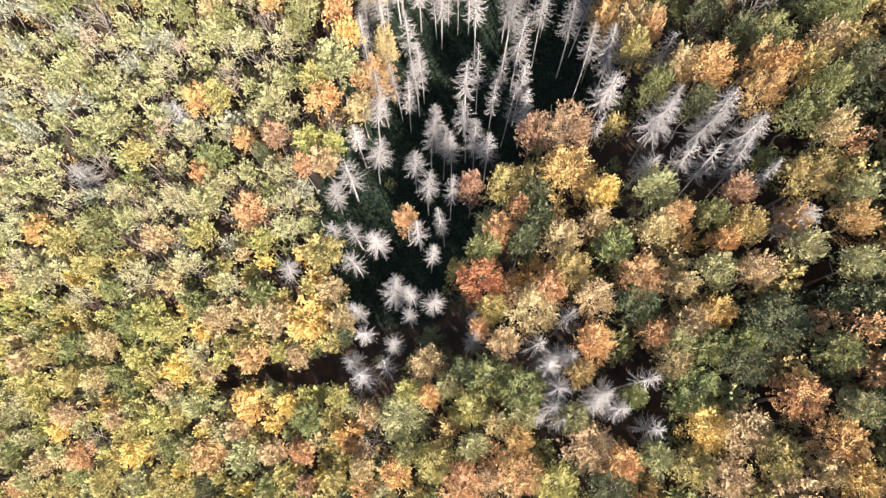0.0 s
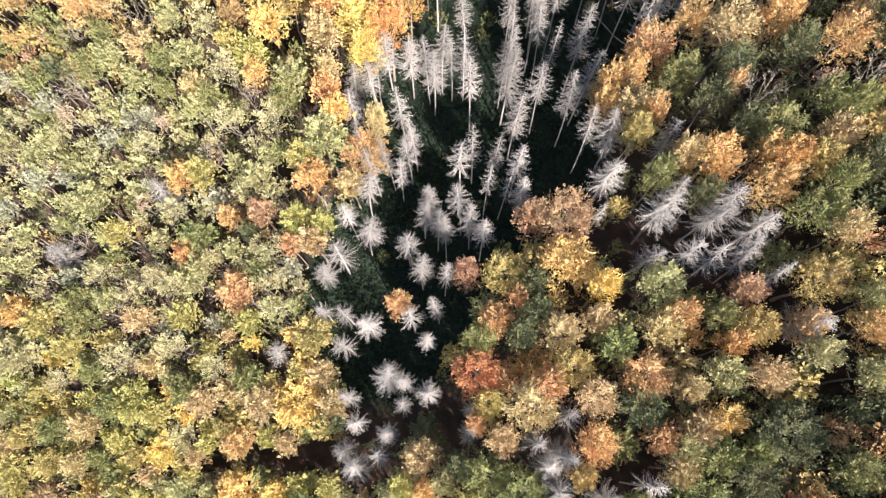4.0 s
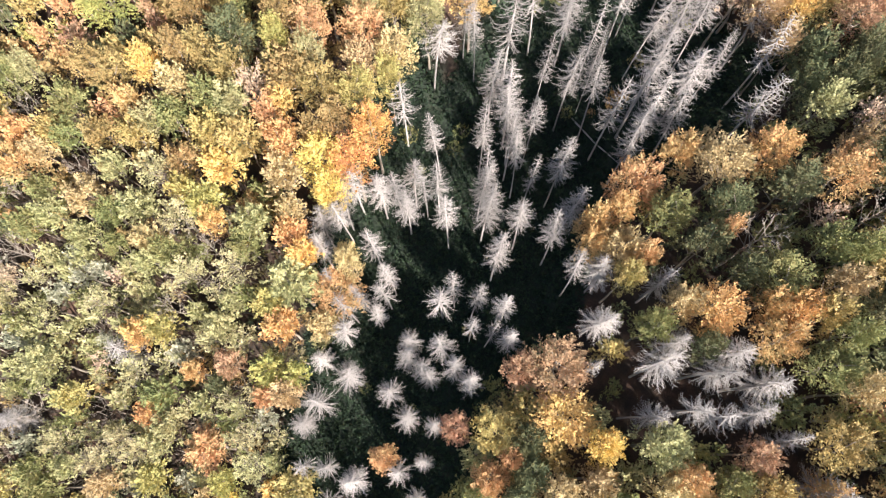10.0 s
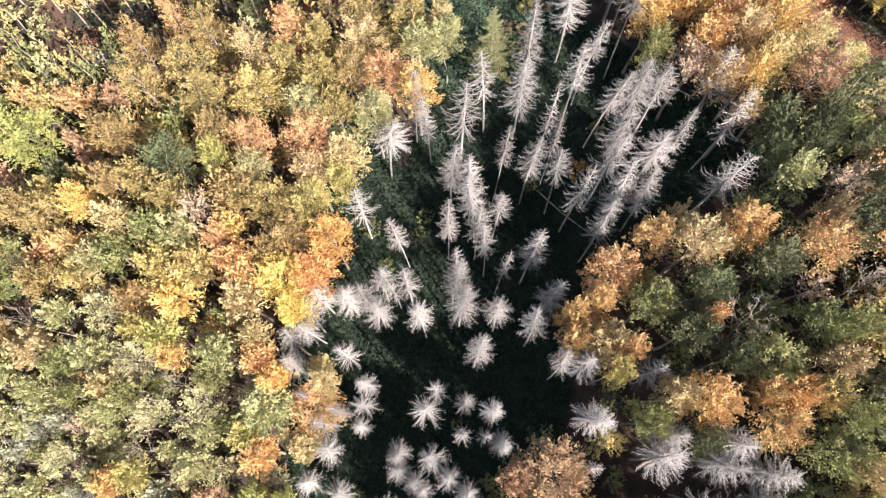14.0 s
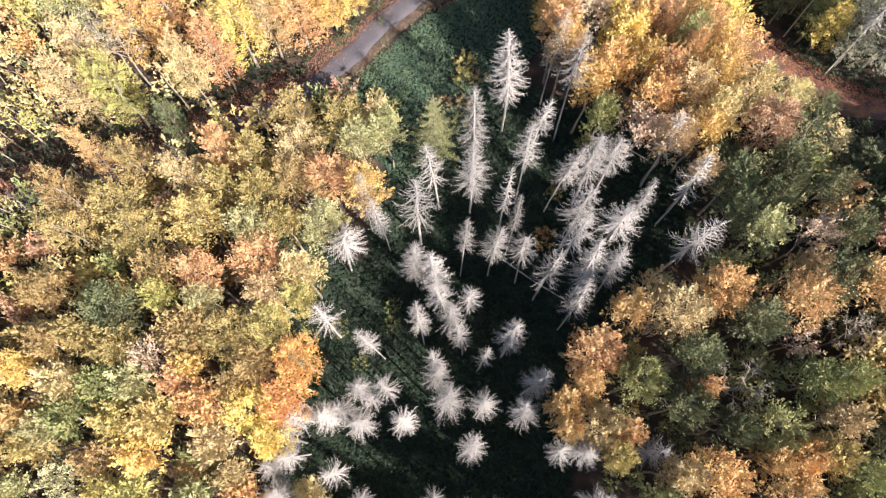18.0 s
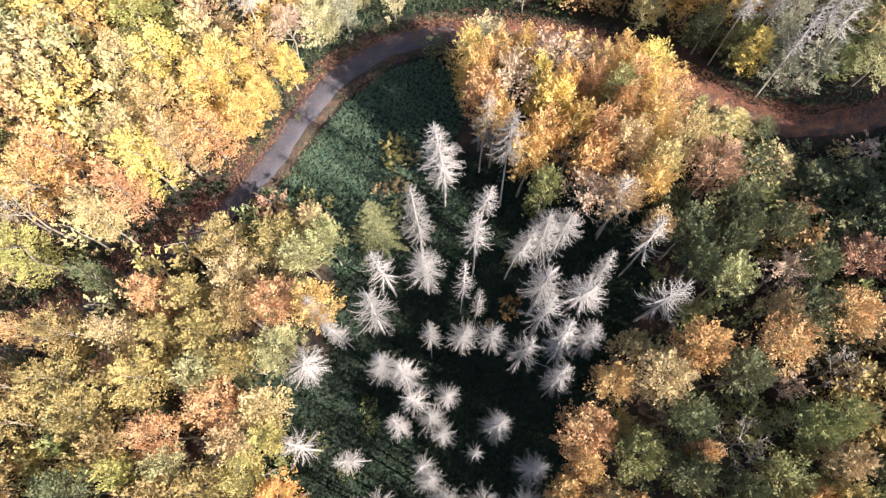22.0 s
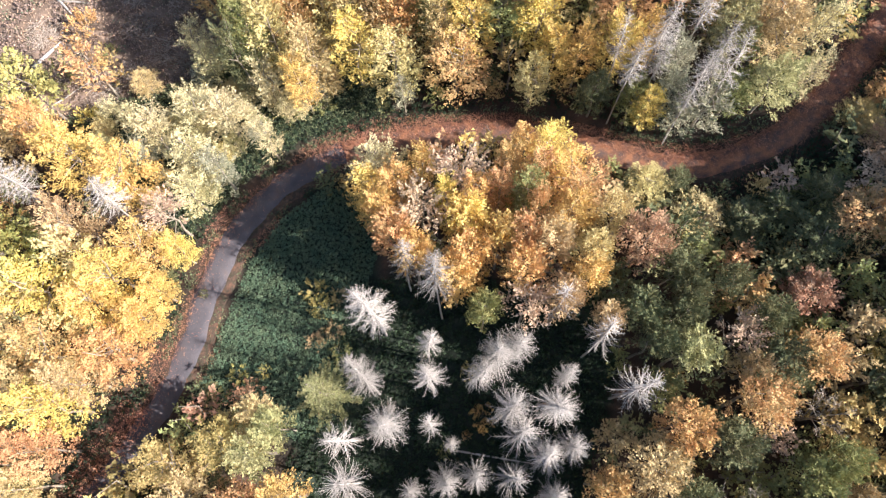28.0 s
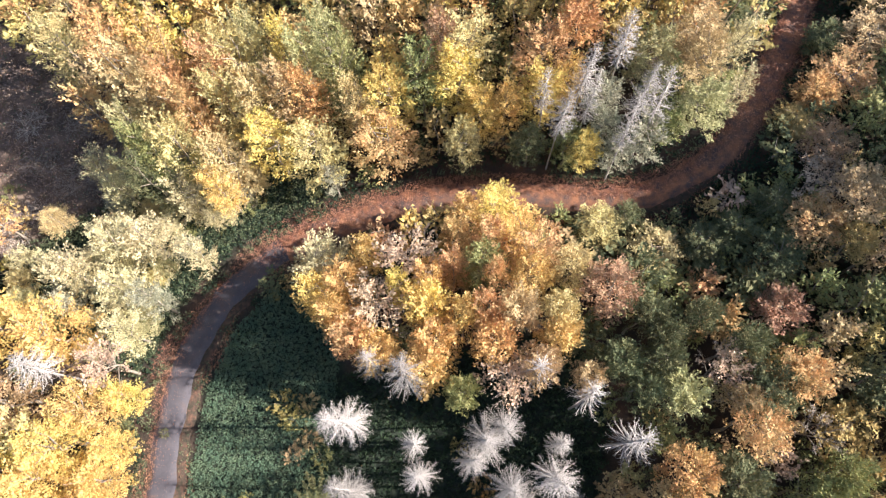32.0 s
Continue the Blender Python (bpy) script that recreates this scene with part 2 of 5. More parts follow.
# kind: leaf colours, label words
LEAVES = {
    "g": ((0.23, 0.265, 0.09), (0.32, 0.30, 0.10), "broadleaf tree with a mid-green autumn crown"),
    "G": ((0.38, 0.40, 0.10), (0.48, 0.42, 0.11), "broadleaf tree with a bright yellow-green crown"),
    "l": ((0.47, 0.43, 0.195), (0.38, 0.38, 0.16), "broadleaf tree with a pale sage-green crown"),
    "y": ((0.54, 0.44, 0.125), (0.40, 0.37, 0.11), "broadleaf tree with an olive-yellow autumn crown"),
    "m": ((0.57, 0.41, 0.12), (0.44, 0.35, 0.11), "broadleaf tree with a mustard-gold autumn crown"),
    "e": ((0.66, 0.53, 0.23), (0.58, 0.44, 0.18), "broadleaf tree with a straw-yellow autumn crown"),
    "Y": ((0.78, 0.58, 0.12), (0.73, 0.48, 0.11), "broadleaf tree with a bright golden-yellow crown"),
    "a": ((0.72, 0.45, 0.13), (0.62, 0.34, 0.11), "broadleaf tree with an amber autumn crown"),
    "A": ((0.74, 0.40, 0.08), (0.62, 0.25, 0.07), "broadleaf tree with a glowing yellow and orange crown"),
    "o": ((0.64, 0.33, 0.12), (0.60, 0.40, 0.16), "broadleaf tree with an orange-brown crown"),
    "R": ((0.62, 0.27, 0.07), (0.52, 0.19, 0.07), "broadleaf tree with a vivid red-orange crown"),
    "r": ((0.49, 0.24, 0.135), (0.46, 0.29, 0.165), "broadleaf tree with a rust-red crown"),
    "b": ((0.61, 0.45, 0.215), (0.53, 0.38, 0.175), "broadleaf tree with a faded tan-brown crown"),
    "d": ((0.13, 0.155, 0.075), (0.19, 0.185, 0.08), "broadleaf tree with a dark green crown"),
    "w": ((0.68, 0.58, 0.31), (0.56, 0.50, 0.27), "young tree with a pale cream-yellow crown"),
    "c": ((0.44, 0.43, 0.31), (0.35, 0.36, 0.24), "tree with a grey-green feathery crown"),
    "n": ((0.45, 0.30, 0.095), (0.34, 0.26, 0.09), "broadleaf tree with an ochre-brown autumn crown"),
    "s": ((0.56, 0.50, 0.25), (0.46, 0.44, 0.21), "thinning tree with pale sage leaves and grey twigs"),
    "p": ((0.62, 0.41, 0.28), (0.54, 0.39, 0.28), "thinning tree with pinkish-brown leaves and bare twigs"),
}
LEAF_MAT = {k: leaf_material("leaves_" + v[2].split(" a")[-1].strip(" n").split(" crown")[0].replace(" ", "_").replace("-", "_"), v[0], v[1]) for k, v in LEAVES.items()}
BARK = wood_material("grey_brown_bark", (0.40, 0.35, 0.29), (0.21, 0.17, 0.14))
TWIG = wood_material("bare_twigs", (0.56, 0.49, 0.43), (0.42, 0.35, 0.31))
DEADWOOD = wood_material("bleached_dead_wood", (0.56, 0.52, 0.50), (0.38, 0.345, 0.33))
NEEDLE = leaf_material("spruce_needles", (0.24, 0.27, 0.11), (0.32, 0.32, 0.13))
# bramble green lowered to near black: the wood's shade is put into the colour
BRAMBLE_SHADED = leaf_material("bramble_leaves", (0.028, 0.05, 0.030), (0.04, 0.068, 0.034))
BANK_HERB = leaf_material("bank_herbs", (0.17, 0.19, 0.10), (0.11, 0.15, 0.08))
GRASS = leaf_material("meadow_grass", (0.10, 0.175, 0.105), (0.16, 0.22, 0.13))
LITTER = earth_material("forest_floor", zones=True, stops=[(0.3, (0.03, 0.024, 0.018)), (0.5, (0.065, 0.042, 0.03)), (0.7, (0.11, 0.06, 0.042))], patch_scale=0.35, grain_scale=5.0)
GRAVEL = earth_material("gravel_road", [(0.3, (0.088, 0.082, 0.10)), (0.55, (0.118, 0.108, 0.126)), (0.75, (0.15, 0.11, 0.105))], 0.4, 9.0, relief=0.02)
FALLEN = leaf_material("fallen_leaves", (0.56, 0.25, 0.13), (0.38, 0.17, 0.11), 9.0)


# ---- mesh helpers ----
def mesh_of(name, verts, faces, material, smooth=False):
    me = bpy.data.meshes.new(name)
    me.from_pydata([tuple(v) for v in verts], [], faces)
    me.materials.append(material)
    if smooth:
        me.shade_smooth()
    me.update()
    return me


def leaves_mesh(name, corners, material):
    """A mesh of separate leaf sprays from an array (n, 3, 3)."""
    n = len(corners)
    me = bpy.data.meshes.new(name)
    me.vertices.add(3 * n)
    me.vertices.foreach_set("co", corners.reshape(-1).astype(np.float32))
    me.loops.add(3 * n)
    me.loops.foreach_set("vertex_index", np.arange(3 * n, dtype=np.int32))
    me.polygons.add(n)
    me.polygons.foreach_set("loop_start", np.arange(0, 3 * n, 3, dtype=np.int32))
    me.materials.append(material)
    me.update(calc_edges=True)
    me.validate()
    return me


def unit(v):
    return v / np.maximum(np.linalg.norm(v, axis=-1, keepdims=True), 1e-6)


def leaf_sprays(centres, normals, size, r):
    """Pointed leaf sprays (n, 3, 3) at centres, facing normals."""
    n = len(centres)
    side = unit(np.cross(normals, unit(r.normal(size=(n, 3)))))
    along = np.cross(normals, side)
    s = (size * r.uniform(0.65, 1.35, n))[:, None]
    return np.stack([centres - along * s * 0.55 - side * s * 0.1, centres + side * s * 0.5 + along * s * 0.1, centres - side * s * 0.35 + along * s * 0.6], axis=1)


class Tubes:
    """Collects tapering round limbs into one mesh."""

    def __init__(self, sides):
        self.sides, self.verts, self.faces = sides, [], []

    def limb(self, path, radii):
        k, base = self.sides, len(self.verts)
        for i, (p, r) in enumerate(zip(path, radii)):
            d = (path[min(i + 1, len(path) - 1)] - path[max(i - 1, 0)]).normalized()
            a = d.orthogonal().normalized()
            b = d.cross(a)
            for j in range(k):
                w = math.tau * j / k
                self.verts.append(p + (a * math.cos(w) + b * math.sin(w)) * r)
        for i in range(len(path) - 1):
            for j in range(k):
                q = base + i * k
                self.faces.append((q + j, q + (j + 1) % k, q + k + (j + 1) % k, q + k + j))

    def spike(self, a, b, radius):
        """A thin pointed twig."""
        d = (b - a).normalized()
        u = d.orthogonal().normalized()
        w = d.cross(u)
        n = len(self.verts)
        self.verts += [a + u * radius, a + (w * 0.87 - u * 0.5) * radius, a - (w * 0.87 + u * 0.5) * radius, b]
        self.faces += [(n, n + 1, n + 3), (n + 1, n + 2, n + 3), (n + 2, n, n + 3)]

    def mesh(self, name, material):
        return mesh_of(name, self.verts, self.faces, material, True)


def part(name, data, parent, label=""):
    ob = new(name, data)
    ob.parent = parent
    return tagged(ob, label)


# ---- tree shapes, built once: 18 m high, crown 3 m in radius ----
def crown_sprays(r, boughs, leaves, low=8.5, high=18.0, ragged=0.25, size=0.27, length=1.7, rise=0.7, fan=0.55):
    """A crown of leafy boughs: each a flat fan of leaves that narrows towards its tip."""
    mid, half = (low + high) / 2, (high - low) / 2
    d = unit(r.normal(size=(boughs, 3)))
    d[:, 2] = np.where(d[:, 2] < (-0.25 if low > 4 else -0.85), -d[:, 2], d[:, 2])
    reach = r.uniform(1 - ragged, 1.0, boughs) * np.where(r.random(boughs) < 0.2, 0.65, 1.0)
    taper = np.clip(1.12 - 0.30 * d[:, 2], 0.7, 1.15)
    flat = np.maximum(np.hypot(d[:, 0], d[:, 1]), 0.02)
    wide = 2.95 * reach * taper * flat ** -0.42
    tips = np.stack([d[:, 0] * wide, d[:, 1] * wide, mid - 0.2 + d[:, 2] * (half - 0.3) * reach], axis=1)
    along = unit(d * (1, 1, 0.5) + (0, 0, rise) + r.normal(size=(boughs, 3)) * 0.24)
    across = unit(np.cross(along, unit(r.normal(size=(boughs, 3)) * 0.6 + (0, 0, 1.0))))
    face = np.cross(across, along)
    face *= np.where(face[:, 2] < 0, -1, 1)[:, None]
    span = length * r.uniform(0.6, 1.35, boughs)
    i = np.repeat(np.arange(boughs), leaves)
    n = len(i)
    u = r.random(n) ** 0.8
    lateral = r.normal(size=n)
    w = (0.10 + 0.42 * u) * span[i] * fan
    p = tips[i] + along[i] * ((0.25 - u) * span[i])[:, None] + across[i] * (lateral * w)[:, None] + face[i] * (r.normal(size=n) * w * 0.5)[:, None]
    p[:, 2] -= np.abs(lateral) * w * 0.35
    nrm = unit(face[i] * 0.8 + d[i] * 0.5 + (0, 0, 0.35) + r.normal(size=(n, 3)) * 0.42)
    run = unit(along[i] + across[i] * (np.sign(lateral) * 0.55)[:, None] + r.normal(size=(n, 3)) * 0.35)
    side = unit(np.cross(nrm, run))
    z = (size * r.uniform(0.6, 1.4, n))[:, None]
    return np.stack([p - run * z * 0.6, p + run * z * 0.25 + side * z * 0.42, p + run * z * 0.65 - side * z * 0.30], axis=1)


def trunk_tubes(r, top, radius=0.2):
    t = Tubes(6)
    bend = [Vector((r.normal() * 0.12 * i, r.normal() * 0.12 * i, top * i / 5)) for i in range(6)]
    bend[0] = Vector((0, 0, -0.6))
    t.limb(bend, [radius * 1.25] + [radius * (1 - 0.17 * i) for i in range(1, 6)])
    return t, bend


def limb_tubes(r, axis, count, low, high, reach, radius, twigs=0, sides=4):
    """Limbs that rise outward from the stem, with twigs along them."""
    t = Tubes(sides)
    fine = []
    for i in range(count):
        z = low + (high - low) * (i + r.random()) / count
        w = i * 2.4 + r.normal() * 0.4
        k = 1 - 0.55 * max(0.0, (z - low) / (high - low))
        start = Vector((axis[3].x * z / axis[5].z, axis[3].y * z / axis[5].z, z))
        out = Vector((math.cos(w), math.sin(w), 0))
        n = reach * k * r.uniform(0.75, 1.1)
        path = [start, start + out * n * 0.4 + Vector((0, 0, n * 0.45)), start + out * n * 0.75 + Vector((0, 0, n * 0.85)), start + out * n + Vector((0, 0, n * 1.05))]
        rad = radius * k
        t.limb(path, [rad, rad * 0.75, rad * 0.5, rad * 0.18])
        for j in range(twigs):
            s = r.uniform(0.25, 1.0)
            a = path[1].lerp(path[3], s) + Vector(r.normal(size=3) * 0.1)
            dirn = (out + Vector(r.normal(size=3)) * 0.75 + Vector((0, 0, 0.6))).normalized()
            m = n * r.uniform(0.25, 0.6)
            b = a + dirn * m * 0.5
            c = b + (dirn + Vector(r.normal(size=3)) * 0.35).normalized() * m * 0.5
            fine.append((a, b, c, rad * 0.3))
            for q in range(3):
                e = (dirn + Vector(r.normal(size=3)) * 0.7).normalized()
                s0 = a.lerp(c, r.uniform(0.3, 0.95))
                fine.append((s0, s0 + e * m * 0.22, s0 + (e + Vector((0, 0, 0.2))) * m * 0.42, rad * 0.2))
    f = Tubes(3)
    for a, b, c, w in fine:
        f.limb([a, b, c], [w, w * 0.7, w * 0.3])
    return t, f


SHAPES = {}


def shape(kind, number):
    """Meshes of one tree form: trunk, limbs and, leaf colour apart, its crown."""
    key = (kind, number)
    if key in SHAPES:
        return SHAPES[key]
    r = np.random.default_rng(100 * number + {"full": 1, "thin": 2, "bare": 3, "feather": 4, "far": 5, "mid": 6, "young": 7, "edge": 8, "far_thin": 9, "far_bare": 10, "far_small": 11, "big": 12, "big_edge": 13}[kind])
    trunk, axis = trunk_tubes(r, 15.5 if "bare" not in kind else 14.5)
    limb_count, twig_count = {"bare": (14, 8), "far_bare": (9, 5), "thin": (12, 4), "far_thin": (9, 3), "full": (7, 0), "big": (8, 0), "big_edge": (8, 0), "mid": (6, 0), "feather": (7, 0), "edge": (7, 0)}.get(kind, (0, 0))
    limbs, fine = limb_tubes(r, axis, limb_count, 7.5, 14.0, 3.5 if twig_count else 2.6, 0.09, twig_count)
    twigs = fine.mesh("twig_crown", TWIG) if twig_count else None
    crown = {
        "bare": lambda: None,
        "far_bare": lambda: None,
        "thin": lambda: crown_sprays(r, 62, 24, ragged=0.45, size=0.25, fan=0.5),
        "far_thin": lambda: crown_sprays(r, 42, 14, ragged=0.45, size=0.34, fan=0.5),
        "full": lambda: crown_sprays(r, 145, 31, low=5.5, ragged=0.36, size=0.25),
        "big": lambda: crown_sprays(r, 180, 30, low=5.5, ragged=0.36, size=0.205, length=1.5),
        "big_edge": lambda: crown_sprays(r, 190, 32, low=1.5, ragged=0.36, size=0.20, length=1.5),
        "edge": lambda: crown_sprays(r, 175, 38, low=1.5, ragged=0.36, size=0.22),
        "feather": lambda: crown_sprays(r, 120, 36, low=1.0, ragged=0.5, size=0.22, length=2.3, rise=1.0, fan=0.36),
        "mid": lambda: crown_sprays(r, 110, 24, low=7.0, ragged=0.38, size=0.33),
        "far": lambda: crown_sprays(r, 66, 14, low=3.0, ragged=0.40, size=0.45, length=1.9),
        "far_small": lambda: crown_sprays(r, 54, 12, low=6.0, ragged=0.42, size=0.53, length=2.0),
        "young": lambda: crown_sprays(r, 24, 10, low=1.0, ragged=0.45, size=0.60, length=2.0),
    }[kind]()
    n = len(trunk.verts)
    for f in limbs.faces:
        trunk.faces.append(tuple(v + n for v in f))
    trunk.verts += limbs.verts
    SHAPES[key] = {"trunk": trunk.mesh("trunk", BARK), "twigs": twigs, "sprays": crown, "crowns": {}}
    return SHAPES[key]


def crown_mesh(s, kind):
    if kind not in s["crowns"]:
        s["crowns"][kind] = leaves_mesh("crown", s["sprays"], LEAF_MAT[kind])
    return s["crowns"][kind]


KIND_NAMES = {"g": "green_tree", "G": "lime_green_tree", "l": "sage_green_tree", "y": "olive_yellow_tree", "Y": "golden_tree", "m": "mustard_tree", "e": "straw_yellow_tree", "a": "amber_tree", "A": "flame_tree", "o": "orange_tree",
              "R": "red_tree", "r": "rust_red_tree", "b": "tan_tree", "d": "dark_green_tree", "w": "cream_tree", "c": "grey_green_tree", "p": "thinning_tree", "s": "sparse_sage_tree", "n": "ochre_tree", "k": "bare_tree"}
TREES = []
count = 0


def tree(kind, x, y, top, radius, sink=0.0):
    """A broadleaf tree at x, y whose crown reaches the height top."""
    global count
    count += 1
    form = {"k": "bare", "p": "thin", "s": "thin", "w": "feather", "c": "feather"}.get(kind, "full")
    if form == "full" and x < -14 and y < 95:
        form = "mid"
    if form == "full" and (road_gap(x, y) < 14 or y > 123):
        form = "edge"
    if radius > 3.4 and form in ("full", "edge"):
        form = {"full": "big", "edge": "big_edge"}[form]
    s = shape(form, 1 + count % (5 if form in ("full", "mid", "edge") else 3))
    z = float(ground_z(x, y)) - sink
    TREES.append((x, y, radius))
    return stand(s, kind, x, y, max(3.0, top - z) / 18.0, radius / 3.0, (count * 137.5) % 360, sink)


def stand(s, kind, x, y, h, k, turn, sink=0.0):
    """One tree of the form s on the ground, its meshes shared with its like."""
    base = new(KIND_NAMES[kind])
    base.matrix_world = pose(x, y, float(ground_z(x, y)) - sink, 0, 0, turn) @ Matrix.Diagonal((k, k, h, 1))
    part("trunk", s["trunk"], base)
    if s["twigs"]:
        tagged(part("twig_crown", s["twigs"], base), kind="stuff")
    if s["sprays"] is not None:
        part("crown", crown_mesh(s, kind), base)
    label = "leafless broadleaf tree with a grey-brown twig crown" if kind == "k" else LEAVES[kind][2] + " in dense forest"
    return tagged(base, label, "tree", KIND_NAMES[kind].replace("_", " ") + "s of the wood")


# ---- dead spruces: 20 m high, crown 2.2 m in radius ----
SPRUCES = []


def spruce_shape(number, crown_from, bold):
    """Stem and boughs of one dead spruce; bold ones have few thick up-curved boughs, the others many fine ones."""
    r = np.random.default_rng(500 + number)
    stem = Tubes(6)
    lean = r.normal(size=2) * 0.05
    axis = lambda z: Vector((lean[0] * z * z / 30, lean[1] * z * z / 30, z))
    stem.limb([axis(z) if z > 0 else Vector((0, 0, -0.8)) for z in (0, 4, 8, 12, 16, 18.5, 20)], [0.135, 0.115, 0.10, 0.085, 0.06, 0.034, 0.010])
    br, tw = Tubes(3), Tubes(3)
    z = crown_from
    while z < 19.75:
        s = (z - crown_from) / (20 - crown_from)
        reach = 2.35 * (1 - s) ** 0.55 * (0.55 + 0.45 * min(1.0, s * 5)) + 0.12
        first = r.uniform(0, math.tau)
        count = int(r.integers(4, 6)) if bold else int(r.integers(5, 8))
        for i in range(count):
            if r.random() < 0.1:
                continue
            w = first + math.tau * i / count + r.normal() * 0.2
            out = Vector((math.cos(w), math.sin(w), 0))
            n = reach * r.uniform(0.68, 1.12)
            droop = 0.38 * (1 - s) + 0.06
            lift = (0.42 if bold else 0.16) * (1 - 0.4 * s)
            a = axis(z + r.uniform(-0.1, 0.1))
            b = a + out * n * 0.42 + Vector((0, 0, -n * droop * 0.55))
            c = a + out * n * 0.78 + Vector((0, 0, -n * droop * 0.8))
            d = a + out * n + Vector((0, 0, n * (lift - droop * 0.8)))
            th = (0.050 if bold else 0.036) * (1 - 0.5 * s)
            br.limb([a, b, c, d], [th, th * 0.85, th * 0.6, th * 0.25])
            side = Vector((-out.y, out.x, 0))
            m = max(3, int(n * (5.5 if bold else 7.5)))
            for j in range(m):
                f = 0.22 + 0.78 * (j + r.random()) / m
                p = a.lerp(b, f / 0.42) if f < 0.42 else b.lerp(c, (f - 0.42) / 0.36) if f < 0.78 else c.lerp(d, (f - 0.78) / 0.22)
                q = n * r.uniform(0.15, 0.36) * (1.15 - 0.55 * f)
                e = (side * (1 if j % 2 else -1) * r.uniform(0.45, 1.0) + out * 0.65 + Vector((0, 0, r.uniform(-0.7, 0.15)))).normalized()
                tw.spike(p, p + e * q, 0.019)
        z += r.uniform(0.42, 0.58) if bold else r.uniform(0.30, 0.44)
    for i in range(14):
        w, zz = r.uniform(0, math.tau), r.uniform(3, crown_from)
        a = axis(zz)
        n = r.uniform(0.3, 1.0) * (0.4 + 0.6 * zz / crown_from)
        br.limb([a, a + Vector((math.cos(w), math.sin(w), -0.3)) * n], [0.018, 0.006])
    n = len(br.verts)
    br.faces += [tuple(v + n for v in f) for f in tw.faces]
    br.verts += tw.verts
    return stem.mesh("trunk", DEADWOOD), br.mesh("crown", DEADWOOD)


SPRUCE_SHAPES = [spruce_shape(i, f, b) for i, (f, b) in enumerate(((9.0, False), (10.5, True), (11.5, False), (8.0, False), (10.0, False), (12.5, False), (9.5, True), (11.0, False)))]


def spruce(x, y, top, radius):
    """A standing dead spruce whose tip is at the height top."""
    i = len(SPRUCES)
    z = float(ground_z(x, y))
    base = new("dead_spruce")
    k = max(0.6, min(1.7, radius / 1.85))
    base.matrix_world = pose(x, y, z, ((i * 53) % 7 - 3) * 0.6, ((i * 31) % 7 - 3) * 0.6, (i * 97) % 360) @ Matrix.Diagonal((k, k, (top - z) / 20.0, 1))
    stem, boughs = SPRUCE_SHAPES[(i * 5 + i // 8) % 8]
    part("trunk", stem, base)
    tagged(part("crown", boughs, base, "bare drooping twigs bleached white"), kind="stuff")
    tagged(base, "standing dead spruce, bark bleached grey-white, bare drooping twigs", "dead tree", "dead spruces in the hollow")
    SPRUCES.append((x, y))
    return base


# ---- ground, road, meadow ----
def spread(lo, hi, step, far):
    inner = list(np.arange(lo, hi + step / 2, step))
    outer, d = [], step
    while d < far:
        d *= 1.7
        outer.append(d)
    return np.array([lo - v for v in reversed(outer)] + inner + [hi + v for v in outer])


gx, gy = spread(-130, 150, 2.0, 2500), spread(-60, 220, 2.0, 2500)
mx, my = np.meshgrid(gx, gy)
mz = ground_z(mx, my) + 0.12 * np.sin(mx * 0.9 + 2 * np.sin(my * 0.37)) * np.sin(my * 0.8 + mx * 0.21)
nx, ny = len(gx), len(gy)
ground_faces = [(j * nx + i, j * nx + i + 1, (j + 1) * nx + i + 1, (j + 1) * nx + i) for j in range(ny - 1) for i in range(nx - 1)]
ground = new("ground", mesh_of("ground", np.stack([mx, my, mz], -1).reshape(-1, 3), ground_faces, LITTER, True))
flat_xy = np.stack([mx.reshape(-1), my.reshape(-1)], 1)
# herbs marks the plant-covered floor that takes the shade-darkened tones
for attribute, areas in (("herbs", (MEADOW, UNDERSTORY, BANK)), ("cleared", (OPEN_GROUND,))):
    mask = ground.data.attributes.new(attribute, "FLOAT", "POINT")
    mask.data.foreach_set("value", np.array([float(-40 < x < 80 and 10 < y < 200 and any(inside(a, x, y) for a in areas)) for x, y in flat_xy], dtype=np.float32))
tagged(ground, "sloping forest floor covered in brown leaf litter", "ground", kind="structure")


def strip(name, half, lift, material, edge=0.35, first=0):
    """A cambered band along the road's line."""
    verts, faces = [], []
    line = ROAD_LINE[first:]
    offs = [-half - edge, -half, -half * 0.4, 0, half * 0.4, half, half + edge]
    lifts = [-0.35, 0.0, 0.05, 0.07, 0.05, 0.0, -0.35]
    for i, p in enumerate(line):
        d = (line[min(i + 1, len(line) - 1)] - line[max(i - 1, 0)]).normalized()
        side = Vector((d.y, -d.x, 0))
        z = float(ground_z(p.x, p.y))
        wob = 0.15 * math.sin(i * 0.7) + 0.1 * math.sin(i * 1.9)
        for o, l in zip(offs, lifts):
            q = p + side * (o + (wob if abs(o) >= half else 0))
            verts.append((q.x, q.y, 0.5 * z + 0.5 * float(ground_z(q.x, q.y)) + lift + l))
    k = len(offs)
    for i in range(len(line) - 1):
        for j in range(k - 1):
            faces.append((i * k + j, i * k + j + 1, (i + 1) * k + j + 1, (i + 1) * k + j))
    return new(name, mesh_of(name, verts, faces, material, True))


